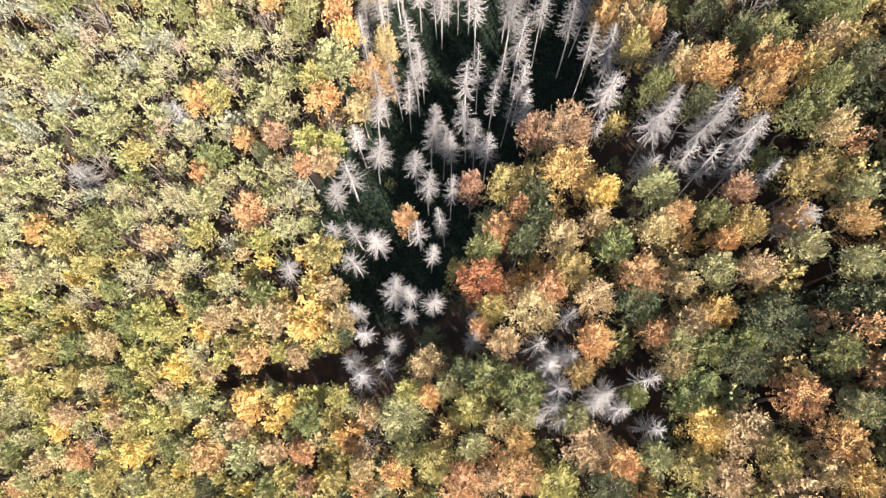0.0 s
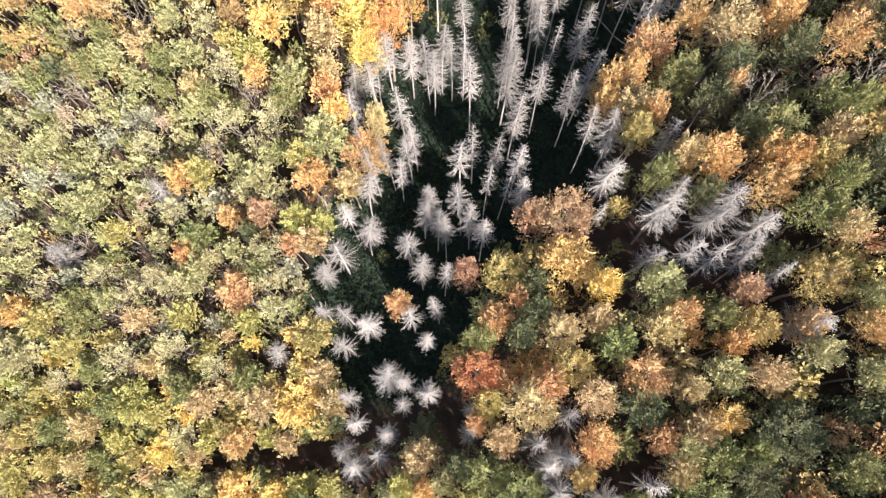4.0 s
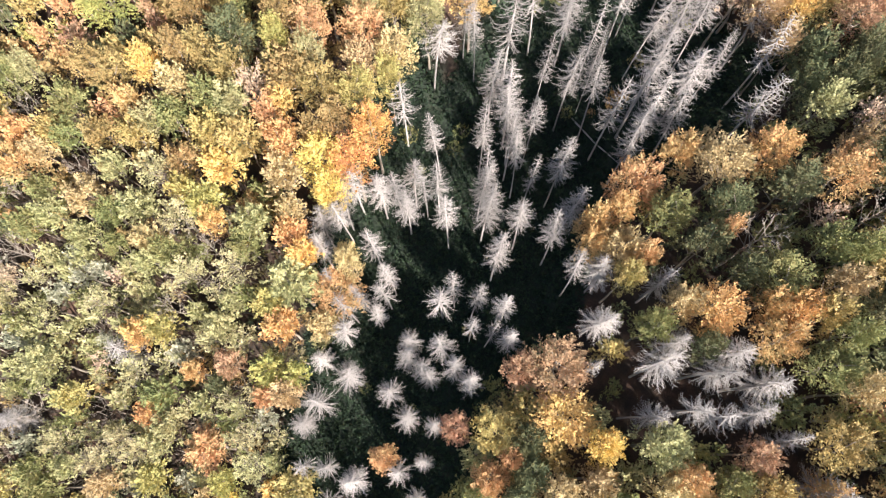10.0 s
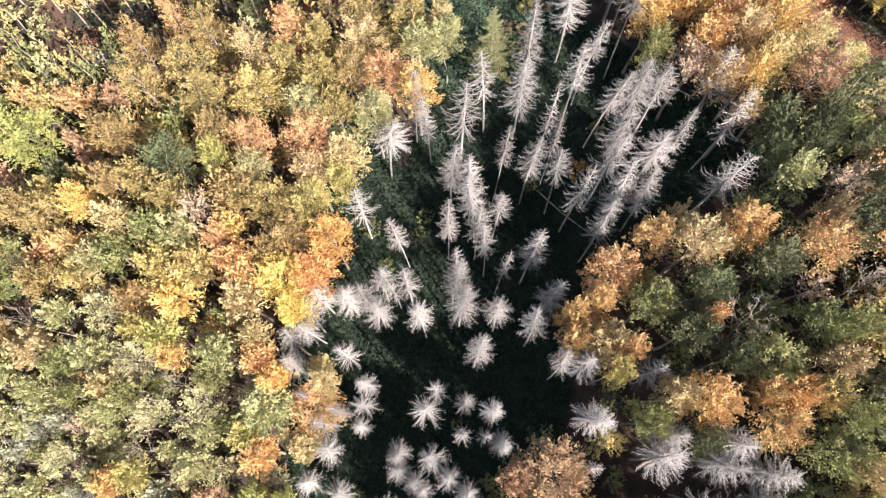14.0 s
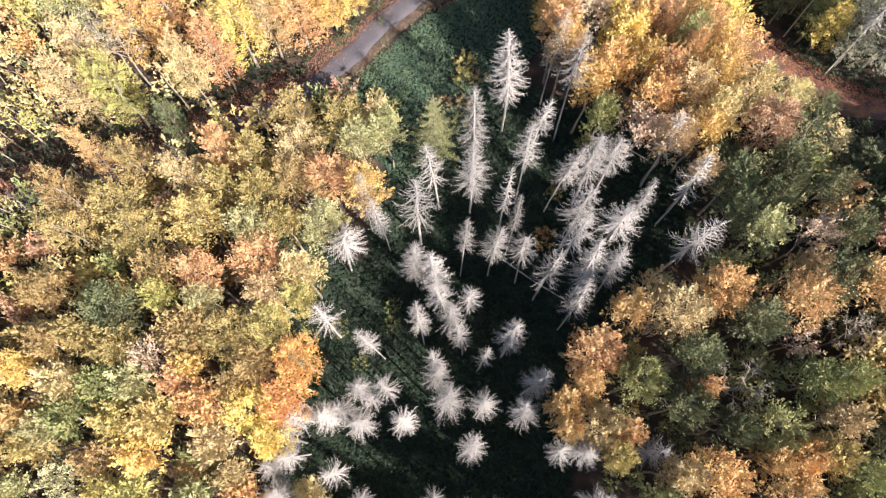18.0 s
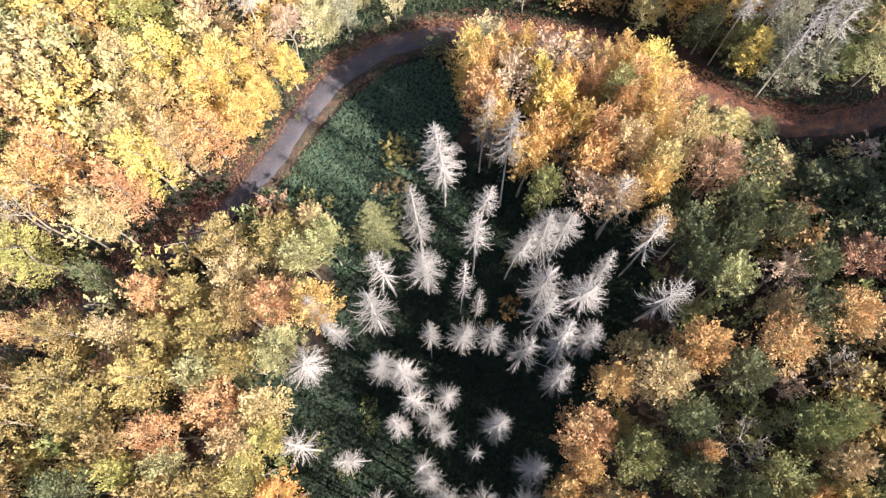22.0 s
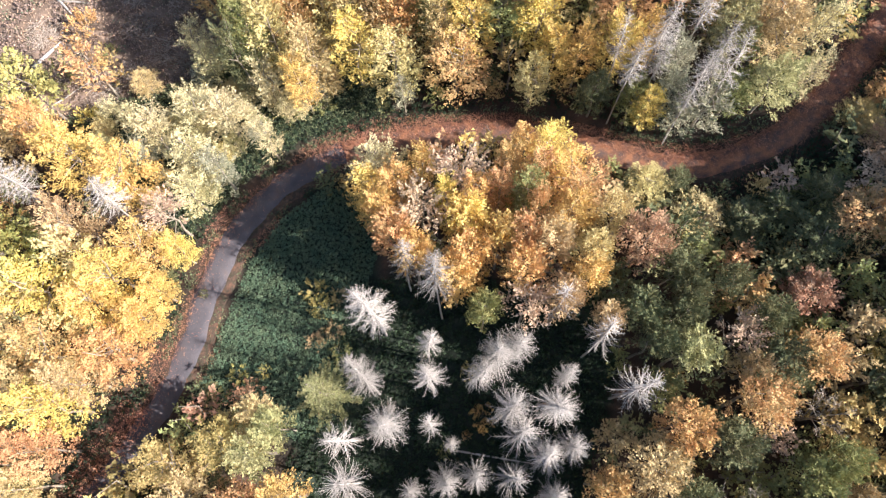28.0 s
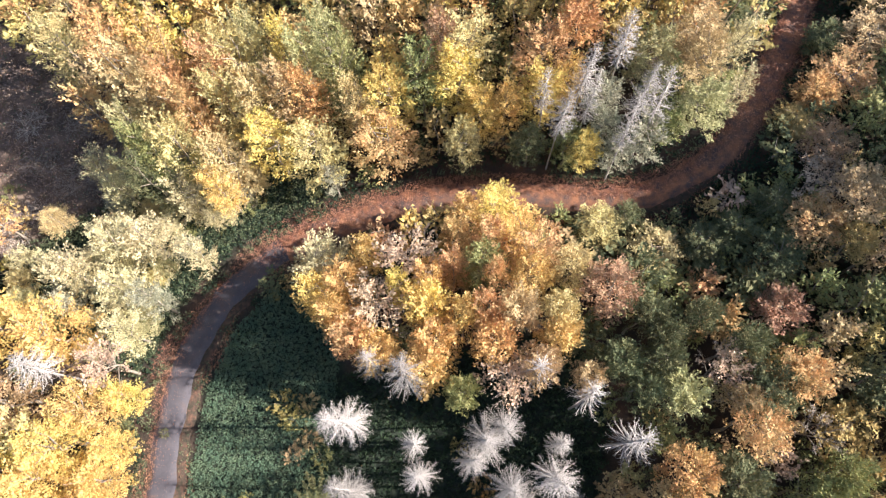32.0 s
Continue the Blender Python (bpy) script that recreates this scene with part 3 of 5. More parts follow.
VERGE_SOIL = earth_material("leaf_strewn_verge", [(0.3, (0.035, 0.036, 0.022)), (0.5, (0.075, 0.05, 0.036)), (0.7, (0.14, 0.072, 0.05))], 1.7, 7.0)
tagged(strip("verge", 2.5, 0.08, VERGE_SOIL), "road verge covered with red-brown fallen leaves", "verge", kind="structure")
tagged(strip("road", 1.6, 0.20, GRAVEL), "grey gravel forest road strewn with red-brown leaves", "road", kind="structure")
LITTERED = earth_material("leaf_littered_gravel", [(0.34, (0.13, 0.09, 0.085)), (0.5, (0.25, 0.125, 0.085)), (0.66, (0.40, 0.18, 0.10))], 0.9, 8.0, relief=0.04)
tagged(strip("leaf_litter", 1.75, 0.245, LITTERED, edge=0.2, first=next(i for i, p in enumerate(ROAD_LINE) if p.x > 50.0)), "layer of orange leaf litter covering the gravel road", "leaves", kind="stuff")


def scatter(name, poly, spacing, size, height, material, label, category, density=1.0, keep=lambda x, y: True, leaves=7, lift=0.0):
    """Low plants over an area, as one sheet of small leaves."""
    r = np.random.default_rng(len(name) * 13 + int(spacing * 100))
    xs, ys = [p[0] for p in poly], [p[1] for p in poly]
    out = []
    for x in np.arange(min(xs), max(xs), spacing):
        for y in np.arange(min(ys), max(ys), spacing):
            px, py = x + r.normal() * spacing * 0.5, y + r.normal() * spacing * 0.5
            if r.random() > density or not inside(poly, px, py) or not keep(px, py):
                continue
            n = leaves
            h = height * r.uniform(0.4, 1.3) * (0.6 + 0.8 * (0.5 + 0.5 * math.sin(px * 0.6) * math.sin(py * 0.5 + px * 0.2)))
            c = np.stack([px + r.normal(size=n) * spacing * 0.45, py + r.normal(size=n) * spacing * 0.45, float(ground_z(px, py)) + lift + h * r.uniform(0.15, 1.0, n)], 1)
            out.append(leaf_sprays(c, unit(r.normal(size=(n, 3)) * 0.7 + (0, 0, 0.8)), size, r))
    ob = new(name, leaves_mesh(name, np.concatenate(out), material))
    return tagged(ob, label, category, kind="stuff")


off_road = lambda x, y: road_gap(x, y) > 2.4
# bramble plants whose dark leaf colour stands in for the hollow's shade
scatter("undergrowth", UNDERSTORY, 0.6, 0.42, 0.9, BRAMBLE_SHADED, "green bramble undergrowth between the dead trunks, shade painted into its colour", "undergrowth")
scatter("meadow_plants", MEADOW, 0.30, 0.20, 0.55, GRASS, "lush blue-green herbs and grass beside the road", "grass", keep=off_road, leaves=12)
scatter("bank_herbs", BANK, 0.40, 0.20, 0.7, BANK_HERB, "rank olive-green herbs on the bank above the road's bend", "grass", keep=off_road, leaves=12)
VERGE = [(-20, 118), (-20, 131), (20, 137), (45, 141), (66, 128), (82, 104), (88, 91), (112, 92), (112, 77), (80, 80), (66, 105), (52, 122), (36, 128)]
scatter("fallen_leaves", VERGE, 0.32, 0.085, 0.05, FALLEN, "fallen red-brown leaves lying along the road's edges", "leaves",
        keep=lambda x, y: 1.1 < road_gap(x, y) < 3.0 + 1.0 * math.sin(x * 0.31 + y * 0.17), leaves=13, lift=0.20)
scatter("road_leaves", VERGE, 0.55, 0.085, 0.03, FALLEN, "scattered fallen leaves lying on the gravel road", "leaves",
        keep=lambda x, y: road_gap(x, y) < 1.3, leaves=6, lift=0.285, density=0.8)
scatter("verge_grass", VERGE, 0.42, 0.20, 0.35, BANK_HERB, "patchy grass growing along the edges of the road", "grass",
        keep=lambda x, y: 1.9 < road_gap(x, y) < 3.3 and math.sin(x * 0.9 + 1.3 * math.sin(y * 0.7)) > -0.2, leaves=8, lift=0.12)
scatter("leaf_carpet", [(46, 122), (48, 138), (60, 132), (84, 108), (92, 92), (116, 92), (116, 76), (86, 78), (74, 90), (66, 112)], 0.28, 0.09, 0.06, FALLEN, "carpet of fallen orange leaves hiding the gravel road", "leaves",
        keep=lambda x, y: road_gap(x, y) < 2.4, leaves=11, lift=0.29, density=0.9)
scatter("leaf_drift", [(-40, 118), (-40, 130), (6, 131), (9, 121)], 0.36, 0.17, 0.06, FALLEN, "drift of rust-red fallen leaves over the forest road", "leaves",
        keep=lambda x, y: road_gap(x, y) < 4.0, leaves=7, lift=0.25, density=0.9)
ROADSIDE = [(-40, 112), (-40, 134), (20, 142), (48, 146), (70, 134), (88, 112), (96, 96), (118, 96), (118, 72), (78, 76), (62, 106), (50, 118), (44, 119), (40, 140), (24, 136), (10, 112)]
# the same leaves with shade painted in, here and on the slope
scatter("roadside_brambles", ROADSIDE, 0.6, 0.36, 0.9, BRAMBLE_SHADED, "bramble and fern cover under the trees along the road, shade painted into its colour", "undergrowth",
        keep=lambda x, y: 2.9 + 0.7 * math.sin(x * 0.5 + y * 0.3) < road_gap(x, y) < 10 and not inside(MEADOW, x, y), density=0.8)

scatter("slope_brambles", [(74, 84), (88, 80), (96, 79), (120, 79), (122, 62), (92, 51), (84, 44), (66, 66)], 0.85, 0.5, 1.1, BRAMBLE_SHADED, "bramble cover on the wooded slope below the road, shade painted into its colour", "undergrowth", keep=off_road)

# ---- dead spruces ----
spruce(-9.4, 79.8, 14.1, 2.5)
spruce(-11.7, 77.2, 13.1, 2.2)
spruce(-11.9, 75.4, 12.4, 2.2)
spruce(-15.3, 74.2, 11.7, 2.3)
spruce(-16.0, 70.8, 10.4, 2.5)
spruce(-15.5, 66.3, 8.7, 1.5)
spruce(-7.1, 70.7, 11.5, 2.2)
spruce(-4.8, 65.6, 9.7, 1.8)
spruce(-5.8, 63.1, 8.7, 2.3)
spruce(-12.2, 61.3, 7.3, 2.3)
spruce(-9.3, 62.4, 7.9, 1.5)
spruce(-7.6, 60.0, 7.7, 1.7)
spruce(-13.9, 57.1, 5.1, 2.4)
spruce(-16.9, 53.2, 2.3, 2.1)
spruce(-14.0, 49.8, 1.7, 2.7)
spruce(-5.3, 78.7, 14.3, 2.6)
spruce(-2.2, 77.8, 14.3, 2.1)
spruce(0.2, 80.3, 15.2, 2.0)
spruce(-1.2, 76.0, 13.9, 2.5)
spruce(2.1, 78.8, 14.8, 1.8)
spruce(4.3, 78.9, 15.2, 2.3)
spruce(35.3, 110.1, 36.3, 2.8)
spruce(42.3, 111.3, 37.9, 1.8)
spruce(42.3, 105.4, 37.4, 2.4)
spruce(28.5, 105.8, 32.1, 2.4)
spruce(26.6, 101.5, 29.7, 2.9)
spruce(36.7, 103.3, 32.9, 1.7)
spruce(34.0, 100.0, 31.0, 2.1)
spruce(37.5, 96.5, 30.7, 2.0)
spruce(41.6, 95.4, 32.4, 2.9)
spruce(51.2, 93.0, 34.6, 2.4)
spruce(29.4, 96.5, 28.7, 1.6)
spruce(30.0, 93.5, 28.0, 1.0)
spruce(22.0, 103.7, 27.9, 2.5)
spruce(17.3, 100.1, 27.1, 3.2)
spruce(10.4, 103.9, 26.5, 1.9)
spruce(12.1, 100.5, 25.7, 1.6)
spruce(5.0, 99.4, 23.4, 3.0)
spruce(21.9, 93.6, 25.5, 1.6)
spruce(26.2, 91.8, 26.2, 2.2)
spruce(29.9, 88.8, 26.5, 2.1)
spruce(37.5, 90.0, 29.3, 2.9)
spruce(42.2, 87.2, 30.7, 2.6)
spruce(45.0, 87.2, 31.7, 1.5)
spruce(50.8, 86.7, 33.8, 2.4)
spruce(48.9, 80.2, 31.8, 2.8)
spruce(36.4, 82.4, 28.3, 2.3)
spruce(39.7, 81.1, 29.0, 2.2)
spruce(31.4, 84.9, 26.4, 2.5)
spruce(14.4, 94.4, 22.1, 2.4)
spruce(16.9, 90.8, 21.9, 2.5)
spruce(20.0, 86.7, 22.4, 1.8)
spruce(16.7, 84.9, 20.9, 2.2)
spruce(17.7, 81.7, 20.2, 1.8)
spruce(12.1, 85.5, 19.8, 1.9)
spruce(-0.5, 90.7, 18.3, 2.7)
spruce(5.0, 85.4, 17.9, 1.7)
spruce(23.5, 78.6, 21.0, 2.3)
spruce(19.0, 78.1, 19.2, 1.5)
spruce(12.6, 80.3, 18.5, 1.8)
spruce(11.2, 77.9, 17.4, 2.2)
spruce(33.0, 78.7, 26.2, 2.1)
spruce(44.2, 94.7, 33.0, 2.3)
spruce(5.5, 73.1, 14.6, 2.2)
spruce(11.5, 73.8, 16.4, 2.9)
spruce(17.2, 87.5, 21.6, 2.2)
spruce(17.1, 71.6, 16.5, 2.3)
spruce(21.5, 67.6, 17.8, 2.3)
spruce(24.0, 71.6, 19.5, 2.3)
spruce(35.7, 87.1, 28.4, 3.1)
spruce(-18.5, 46.3, 0.9, 3.8)
spruce(-21.8, 43.9, -0.1, 2.3)
spruce(3.5, 60.4, 12.6, 2.8)
spruce(5.7, 62.0, 13.5, 1.8)
spruce(-2.4, 55.3, 8.4, 2.1)
spruce(-3.4, 52.5, 7.2, 2.1)
spruce(3.5, 52.3, 10.7, 2.2)
spruce(-0.9, 49.7, 7.6, 2.0)
spruce(0.7, 48.2, 8.2, 1.7)
spruce(5.0, 49.3, 10.4, 2.1)
spruce(6.9, 46.8, 10.4, 2.1)
spruce(8.4, 59.5, 14.8, 1.6)
spruce(12.6, 58.3, 16.6, 1.9)
spruce(7.8, 55.5, 13.9, 1.6)
spruce(10.4, 54.3, 15.0, 1.4)
spruce(13.5, 53.5, 15.8, 1.9)
spruce(12.6, 66.1, 15.2, 2.3)
spruce(23.7, 61.2, 18.7, 2.0)
spruce(27.6, 61.2, 20.3, 2.5)
spruce(26.1, 54.3, 19.5, 2.7)
spruce(23.9, 46.9, 16.7, 0.8)
spruce(-6.4, 47.4, 4.8, 2.3)
spruce(-3.9, 42.6, 5.0, 2.2)
spruce(0.4, 40.9, 7.3, 1.7)
spruce(-21.8, 37.1, -2.5, 2.0)
spruce(-17.4, 36.4, -1.7, 2.1)
spruce(-12.5, 34.0, -0.4, 2.5)
spruce(-17.3, 30.8, -3.0, 2.5)
spruce(-5.5, 35.3, 3.2, 2.2)
spruce(-0.7, 35.8, 5.4, 1.5)
spruce(-3.3, 30.8, 3.5, 1.7)
spruce(-30.9, 29.7, -6.6, 2.2)
spruce(35.2, 49.5, 21.3, 2.2)
spruce(32.6, 46.6, 20.0, 3.1)
spruce(30.1, 40.4, 17.9, 2.2)
spruce(41.6, 47.5, 24.0, 2.5)
spruce(38.9, 45.4, 22.8, 2.7)
spruce(44.1, 43.1, 24.7, 2.7)
spruce(36.5, 40.8, 21.3, 2.4)
spruce(39.2, 38.9, 22.2, 2.4)
spruce(43.8, 38.5, 23.9, 2.0)
spruce(48.9, 29.9, 24.2, 2.9)
spruce(34.9, 58.1, 22.2, 2.4)
spruce(45.7, 35.1, 24.0, 1.5)
spruce(19.1, 151.8, 43.4, 2.5)
spruce(24.4, 141.9, 40.7, 2.3)
spruce(86.5, 100.8, 47.1, 1.8)
spruce(81.6, 103.4, 45.3, 1.6)
spruce(80.0, 101.9, 44.6, 1.3)
spruce(79.1, 106.6, 44.3, 1.5)
spruce(77.1, 104.0, 43.5, 1.6)
spruce(82.9, 97.0, 45.6, 1.7)
spruce(83.5, 94.4, 45.6, 2.0)
spruce(79.2, 96.2, 43.9, 1.5)
spruce(-10.5, 24.2, -2.0, 2.9)
spruce(-6.4, 24.3, -0.6, 1.9)
spruce(-2.7, 22.2, 0.0, 2.3)
spruce(-7.1, 20.3, -2.2, 1.7)
spruce(-16.2, 21.8, -4.8, 1.8)
spruce(-14.5, 17.9, -5.6, 2.0)
spruce(-10.1, 15.4, -4.9, 2.1)
spruce(-17.4, 13.4, -8.3, 2.2)
spruce(-15.5, 10.0, -8.8, 2.8)
spruce(-11.3, 10.8, -7.0, 2.4)
spruce(4.3, 19.4, 1.9, 1.5)
spruce(4.5, 15.0, 0.8, 2.0)
spruce(18.7, 17.2, 8.8, 2.4)
spruce(14.1, 14.2, 5.8, 2.5)
spruce(17.3, 12.7, 7.0, 2.6)
spruce(16.5, 9.9, 5.8, 2.6)
spruce(17.7, 7.4, 5.6, 2.9)
spruce(16.5, 4.5, 4.0, 2.4)
spruce(15.3, 2.5, 2.7, 1.6)
spruce(17.7, 1.6, 3.7, 1.7)
spruce(23.5, 6.4, 7.9, 2.7)
spruce(23.1, 4.4, 7.2, 2.5)
spruce(26.0, 3.5, 8.3, 2.1)
spruce(29.0, 7.8, 10.7, 2.3)
spruce(30.6, 1.1, 9.8, 2.4)
spruce(-71.4, 48.0, -2.3, 3.1)
spruce(-50.0, 56.3, 3.5, 2.8)

# ---- broadleaf trees ----
tree("o", -13.9, 64.2, 5.1, 4.8)
tree("G", -44.8, 107.6, 26.8, 5.2)
tree("e", -11.8, 69.8, 7.2, 2.3)
tree("b", -16.3, 58.9, 2.9, 3.0)
tree("e", 57.3, 161.6, 45.1, 4.0)
tree("a", 60.5, 157.8, 45.7, 3.6)
tree("e", 58.0, 152.6, 45.5, 3.9)
tree("e", 56.8, 148.5, 45.4, 3.3)
tree("a", 61.6, 149.1, 46.4, 3.5)
tree("o", 59.2, 146.7, 46.1, 2.7)
tree("o", 63.3, 143.5, 46.7, 3.0)
tree("e", 65.8, 141.8, 46.8, 3.5)
tree("l", 68.6, 141.3, 46.8, 2.4)
tree("o", 57.4, 143.6, 45.1, 3.0)
tree("e", 61.0, 140.8, 44.9, 3.0)
tree("l", 52.8, 148.9, 43.8, 2.4)
tree("e", 53.7, 143.9, 43.2, 3.3)
tree("b", 63.2, 138.0, 44.0, 3.3)
tree("b", 65.4, 135.7, 43.8, 3.1)
tree("a", 66.8, 133.1, 42.6, 3.1)
tree("l", 69.5, 134.6, 45.8, 3.0)
tree("Y", 69.9, 137.7, 46.4, 1.9)
tree("l", 72.7, 133.5, 45.7, 3.5)
tree("g", 71.5, 130.4, 44.9, 3.5)
tree("e", 69.2, 128.0, 40.7, 2.7)
tree("Y", 71.7, 124.7, 40.7, 3.7)
tree("g", 75.7, 122.1, 42.9, 3.6)
tree("o", 67.8, 123.9, 36.1, 4.5)
tree("Y", 60.2, 135.5, 39.2, 3.5)
tree("b", 55.3, 138.8, 38.9, 3.2)
tree("e", 62.5, 130.8, 36.8, 4.3)
tree("Y", 52.4, 138.6, 36.8, 2.4)
tree("g", 51.5, 145.8, 43.2, 2.6)
tree("d", 48.7, 145.5, 41.5, 2.2)
tree("c", 61.0, 127.9, 32.9, 1.8)
tree("r", 79.8, 121.3, 44.7, 2.7)
tree("e", 81.0, 118.2, 44.2, 4.0)
tree("Y", 77.5, 117.8, 42.3, 3.4)
tree("Y", 76.3, 114.1, 38.8, 2.8)
tree("e", 72.7, 114.6, 34.6, 2.7)
tree("Y", 78.0, 111.2, 39.2, 2.3)
tree("o", 85.1, 109.7, 42.4, 4.4)
tree("a", 88.7, 107.1, 42.9, 3.2)
tree("Y", 81.2, 107.7, 40.8, 3.2)
tree("Y", 83.4, 105.4, 40.6, 2.3)
tree("d", 76.2, 106.8, 34.7, 2.4)
tree("Y", 78.6, 100.2, 34.8, 2.2)
tree("g", 78.2, 102.4, 35.1, 2.4)
tree("c", 83.8, 100.6, 39.8, 3.2)
tree("c", 81.2, 99.0, 37.8, 2.8)
tree("l", 90.3, 97.6, 42.4, 3.2)
tree("b", 94.3, 94.1, 43.8, 3.1)
tree("b", 92.1, 92.3, 42.9, 3.1)
tree("w", 91.5, 86.7, 40.1, 2.0)
tree("w", 96.2, 89.2, 43.4, 2.5)
tree("l", 88.1, 89.6, 39.8, 3.4)
tree("c", 82.7, 94.4, 37.2, 3.3)
tree("w", 47.6, 153.4, 36.4, 2.7)
tree("w", 46.5, 150.3, 35.7, 2.4)
tree("w", 49.8, 142.6, 34.5, 2.9)
tree("w", 40.0, 146.8, 34.7, 3.7)
tree("w", 42.6, 143.8, 34.2, 4.2)
tree("w", 43.9, 137.4, 33.1, 2.1)
tree("w", 34.7, 149.0, 35.1, 3.6)
tree("w", 35.5, 142.8, 34.0, 3.6)
tree("c", 36.6, 139.0, 33.2, 2.7)
tree("c", 31.2, 146.9, 34.7, 1.6)
tree("w", 31.7, 139.4, 33.4, 3.1)
tree("Y", 28.2, 145.5, 37.8, 4.3)
tree("p", 27.7, 138.4, 33.8, 3.1)
tree("Y", 25.3, 135.4, 31.2, 2.1)
tree("a", 23.0, 137.8, 34.8, 3.6)
tree("Y", 20.0, 133.5, 30.9, 2.3)
tree("Y", 16.1, 132.5, 31.2, 3.1)
tree("Y", 18.1, 138.0, 35.4, 3.7)
tree("Y", 14.2, 137.0, 35.3, 3.2)
tree("w", 50.9, 123.4, 32.7, 4.2)
tree("a", 49.4, 118.5, 36.3, 3.1)
tree("a", 54.1, 118.7, 34.0, 2.3)
tree("Y", 46.5, 120.4, 36.4, 3.0)
tree("a", 45.1, 117.1, 37.3, 2.4)
tree("p", 48.5, 113.3, 37.1, 3.8)
tree("o", 44.0, 114.1, 36.3, 3.0)
tree("a", 44.0, 111.0, 35.4, 3.0)
tree("p", 55.3, 112.9, 36.5, 4.0)
tree("Y", 51.9, 112.3, 37.6, 1.9)
tree("Y", 51.3, 108.5, 36.4, 3.3)
tree("a", 54.5, 109.4, 37.4, 2.6)
tree("o", 57.1, 107.9, 37.6, 2.2)
tree("a", 52.3, 104.0, 35.7, 2.4)
tree("a", 48.4, 105.5, 35.0, 3.3)
tree("a", 45.2, 105.2, 34.2, 3.4)
tree("a", 64.6, 109.6, 33.3, 2.8)
tree("o", 61.3, 109.4, 35.2, 2.3)
tree("Y", 67.1, 106.9, 32.8, 3.5)
tree("Y", 65.0, 103.0, 35.1, 3.6)
tree("o", 62.6, 105.6, 35.8, 2.5)
tree("e", 72.6, 93.9, 26.9, 3.3)
tree("e", 64.5, 95.0, 35.9, 2.6)
tree("o", 63.7, 99.7, 36.8, 3.5)
tree("a", 60.7, 99.0, 36.5, 3.1)
tree("g", 59.0, 104.6, 37.3, 2.8)
tree("o", 58.2, 102.8, 36.8, 1.6)
tree("o", 54.2, 101.8, 35.8, 2.6)
tree("b", 55.9, 98.7, 35.7, 3.0)
tree("e", 58.2, 94.0, 34.9, 2.6)
tree("a", 55.7, 92.8, 34.2, 2.8)
tree("r", 63.3, 90.0, 34.7, 4.0)
tree("b", 72.4, 86.6, 27.9, 4.1)
tree("d", 75.1, 91.4, 27.2, 2.2)
tree("a", 51.5, 99.3, 34.6, 3.3)
tree("p", 48.3, 96.2, 33.2, 3.4)
tree("b", 51.5, 93.5, 33.5, 3.0)
tree("g", 44.6, 100.0, 33.0, 2.4)
tree("b", 53.1, 87.9, 32.7, 2.2)
tree("d", 75.3, 81.5, 29.5, 3.4)
tree("d", 62.8, 84.8, 34.3, 2.6)
tree("d", 61.2, 82.4, 34.0, 2.4)
tree("d", 65.1, 79.3, 35.0, 2.2)
tree("d", 56.6, 85.4, 33.0, 3.0)
tree("d", 59.1, 81.1, 33.4, 2.6)
tree("l", 56.5, 77.7, 32.4, 3.3)
tree("d", 54.7, 81.7, 32.3, 2.6)
tree("r", 70.7, 71.1, 31.8, 3.4)
tree("p", 87.3, 73.2, 33.2, 4.1)
tree("o", 81.5, 71.8, 34.5, 4.1)
tree("b", 85.6, 69.3, 37.1, 4.0)
tree("m", 80.4, 67.6, 35.7, 2.6)
tree("d", 77.2, 74.1, 32.3, 3.7)
tree("d", 78.4, 79.4, 30.7, 2.9)
tree("d", 82.6, 76.8, 32.8, 2.8)
tree("o", 100.4, 75.5, 37.2, 4.3)
tree("b", 107.1, 74.8, 37.5, 3.9)
tree("m", 93.3, 78.9, 33.5, 2.8)
tree("a", 97.3, 77.6, 36.3, 2.9)
tree("r", 91.7, 74.1, 34.4, 3.6)
tree("d", 61.1, 69.4, 33.4, 3.8)
tree("o", 64.0, 67.0, 34.2, 3.4)
tree("a", 49.2, 72.9, 30.3, 3.6)
tree("d", 51.0, 67.8, 30.4, 3.4)
tree("g", 56.9, 58.0, 31.7, 2.5)
tree("p", 61.3, 74.8, 33.7, 2.7)
tree("d", 64.6, 73.7, 34.6, 2.6)
tree("k", 59.7, 62.5, 32.9, 2.5)
tree("d", 105.7, 79.0, 35.6, 2.6)
tree("c", 80.5, 96.6, 34.6, 2.6)
tree("g", 85.4, 92.8, 36.6, 2.5)
tree("G", 11.6, 149.5, 39.4, 4.7)
tree("Y", 25.4, 151.3, 39.2, 4.6)
tree("b", 19.2, 145.6, 37.7, 3.5)
tree("Y", 11.2, 142.2, 37.2, 4.4)
tree("e", 7.1, 143.4, 38.0, 3.8)
tree("o", 7.6, 136.3, 35.9, 4.6)
tree("a", 10.9, 131.9, 31.5, 4.1)
tree("b", 6.4, 131.7, 34.8, 2.9)
tree("b", 1.7, 135.7, 36.6, 3.3)
tree("Y", 2.4, 131.8, 35.5, 3.7)
tree("o", -2.0, 129.6, 35.4, 2.8)
tree("o", 14.0, 154.7, 40.7, 3.4)
tree("b", 19.8, 159.5, 41.8, 4.5)
tree("a", 24.9, 157.0, 40.8, 3.0)
tree("n", 5.5, 117.9, 29.4, 3.9)
tree("b", 4.4, 113.8, 28.0, 3.9)
tree("n", 12.1, 114.9, 28.4, 4.0)
tree("l", 13.3, 111.2, 27.5, 3.6)
tree("l", 17.1, 111.3, 28.2, 2.7)
tree("n", 2.5, 109.4, 26.9, 3.5)
tree("n", -1.9, 114.1, 29.2, 3.4)
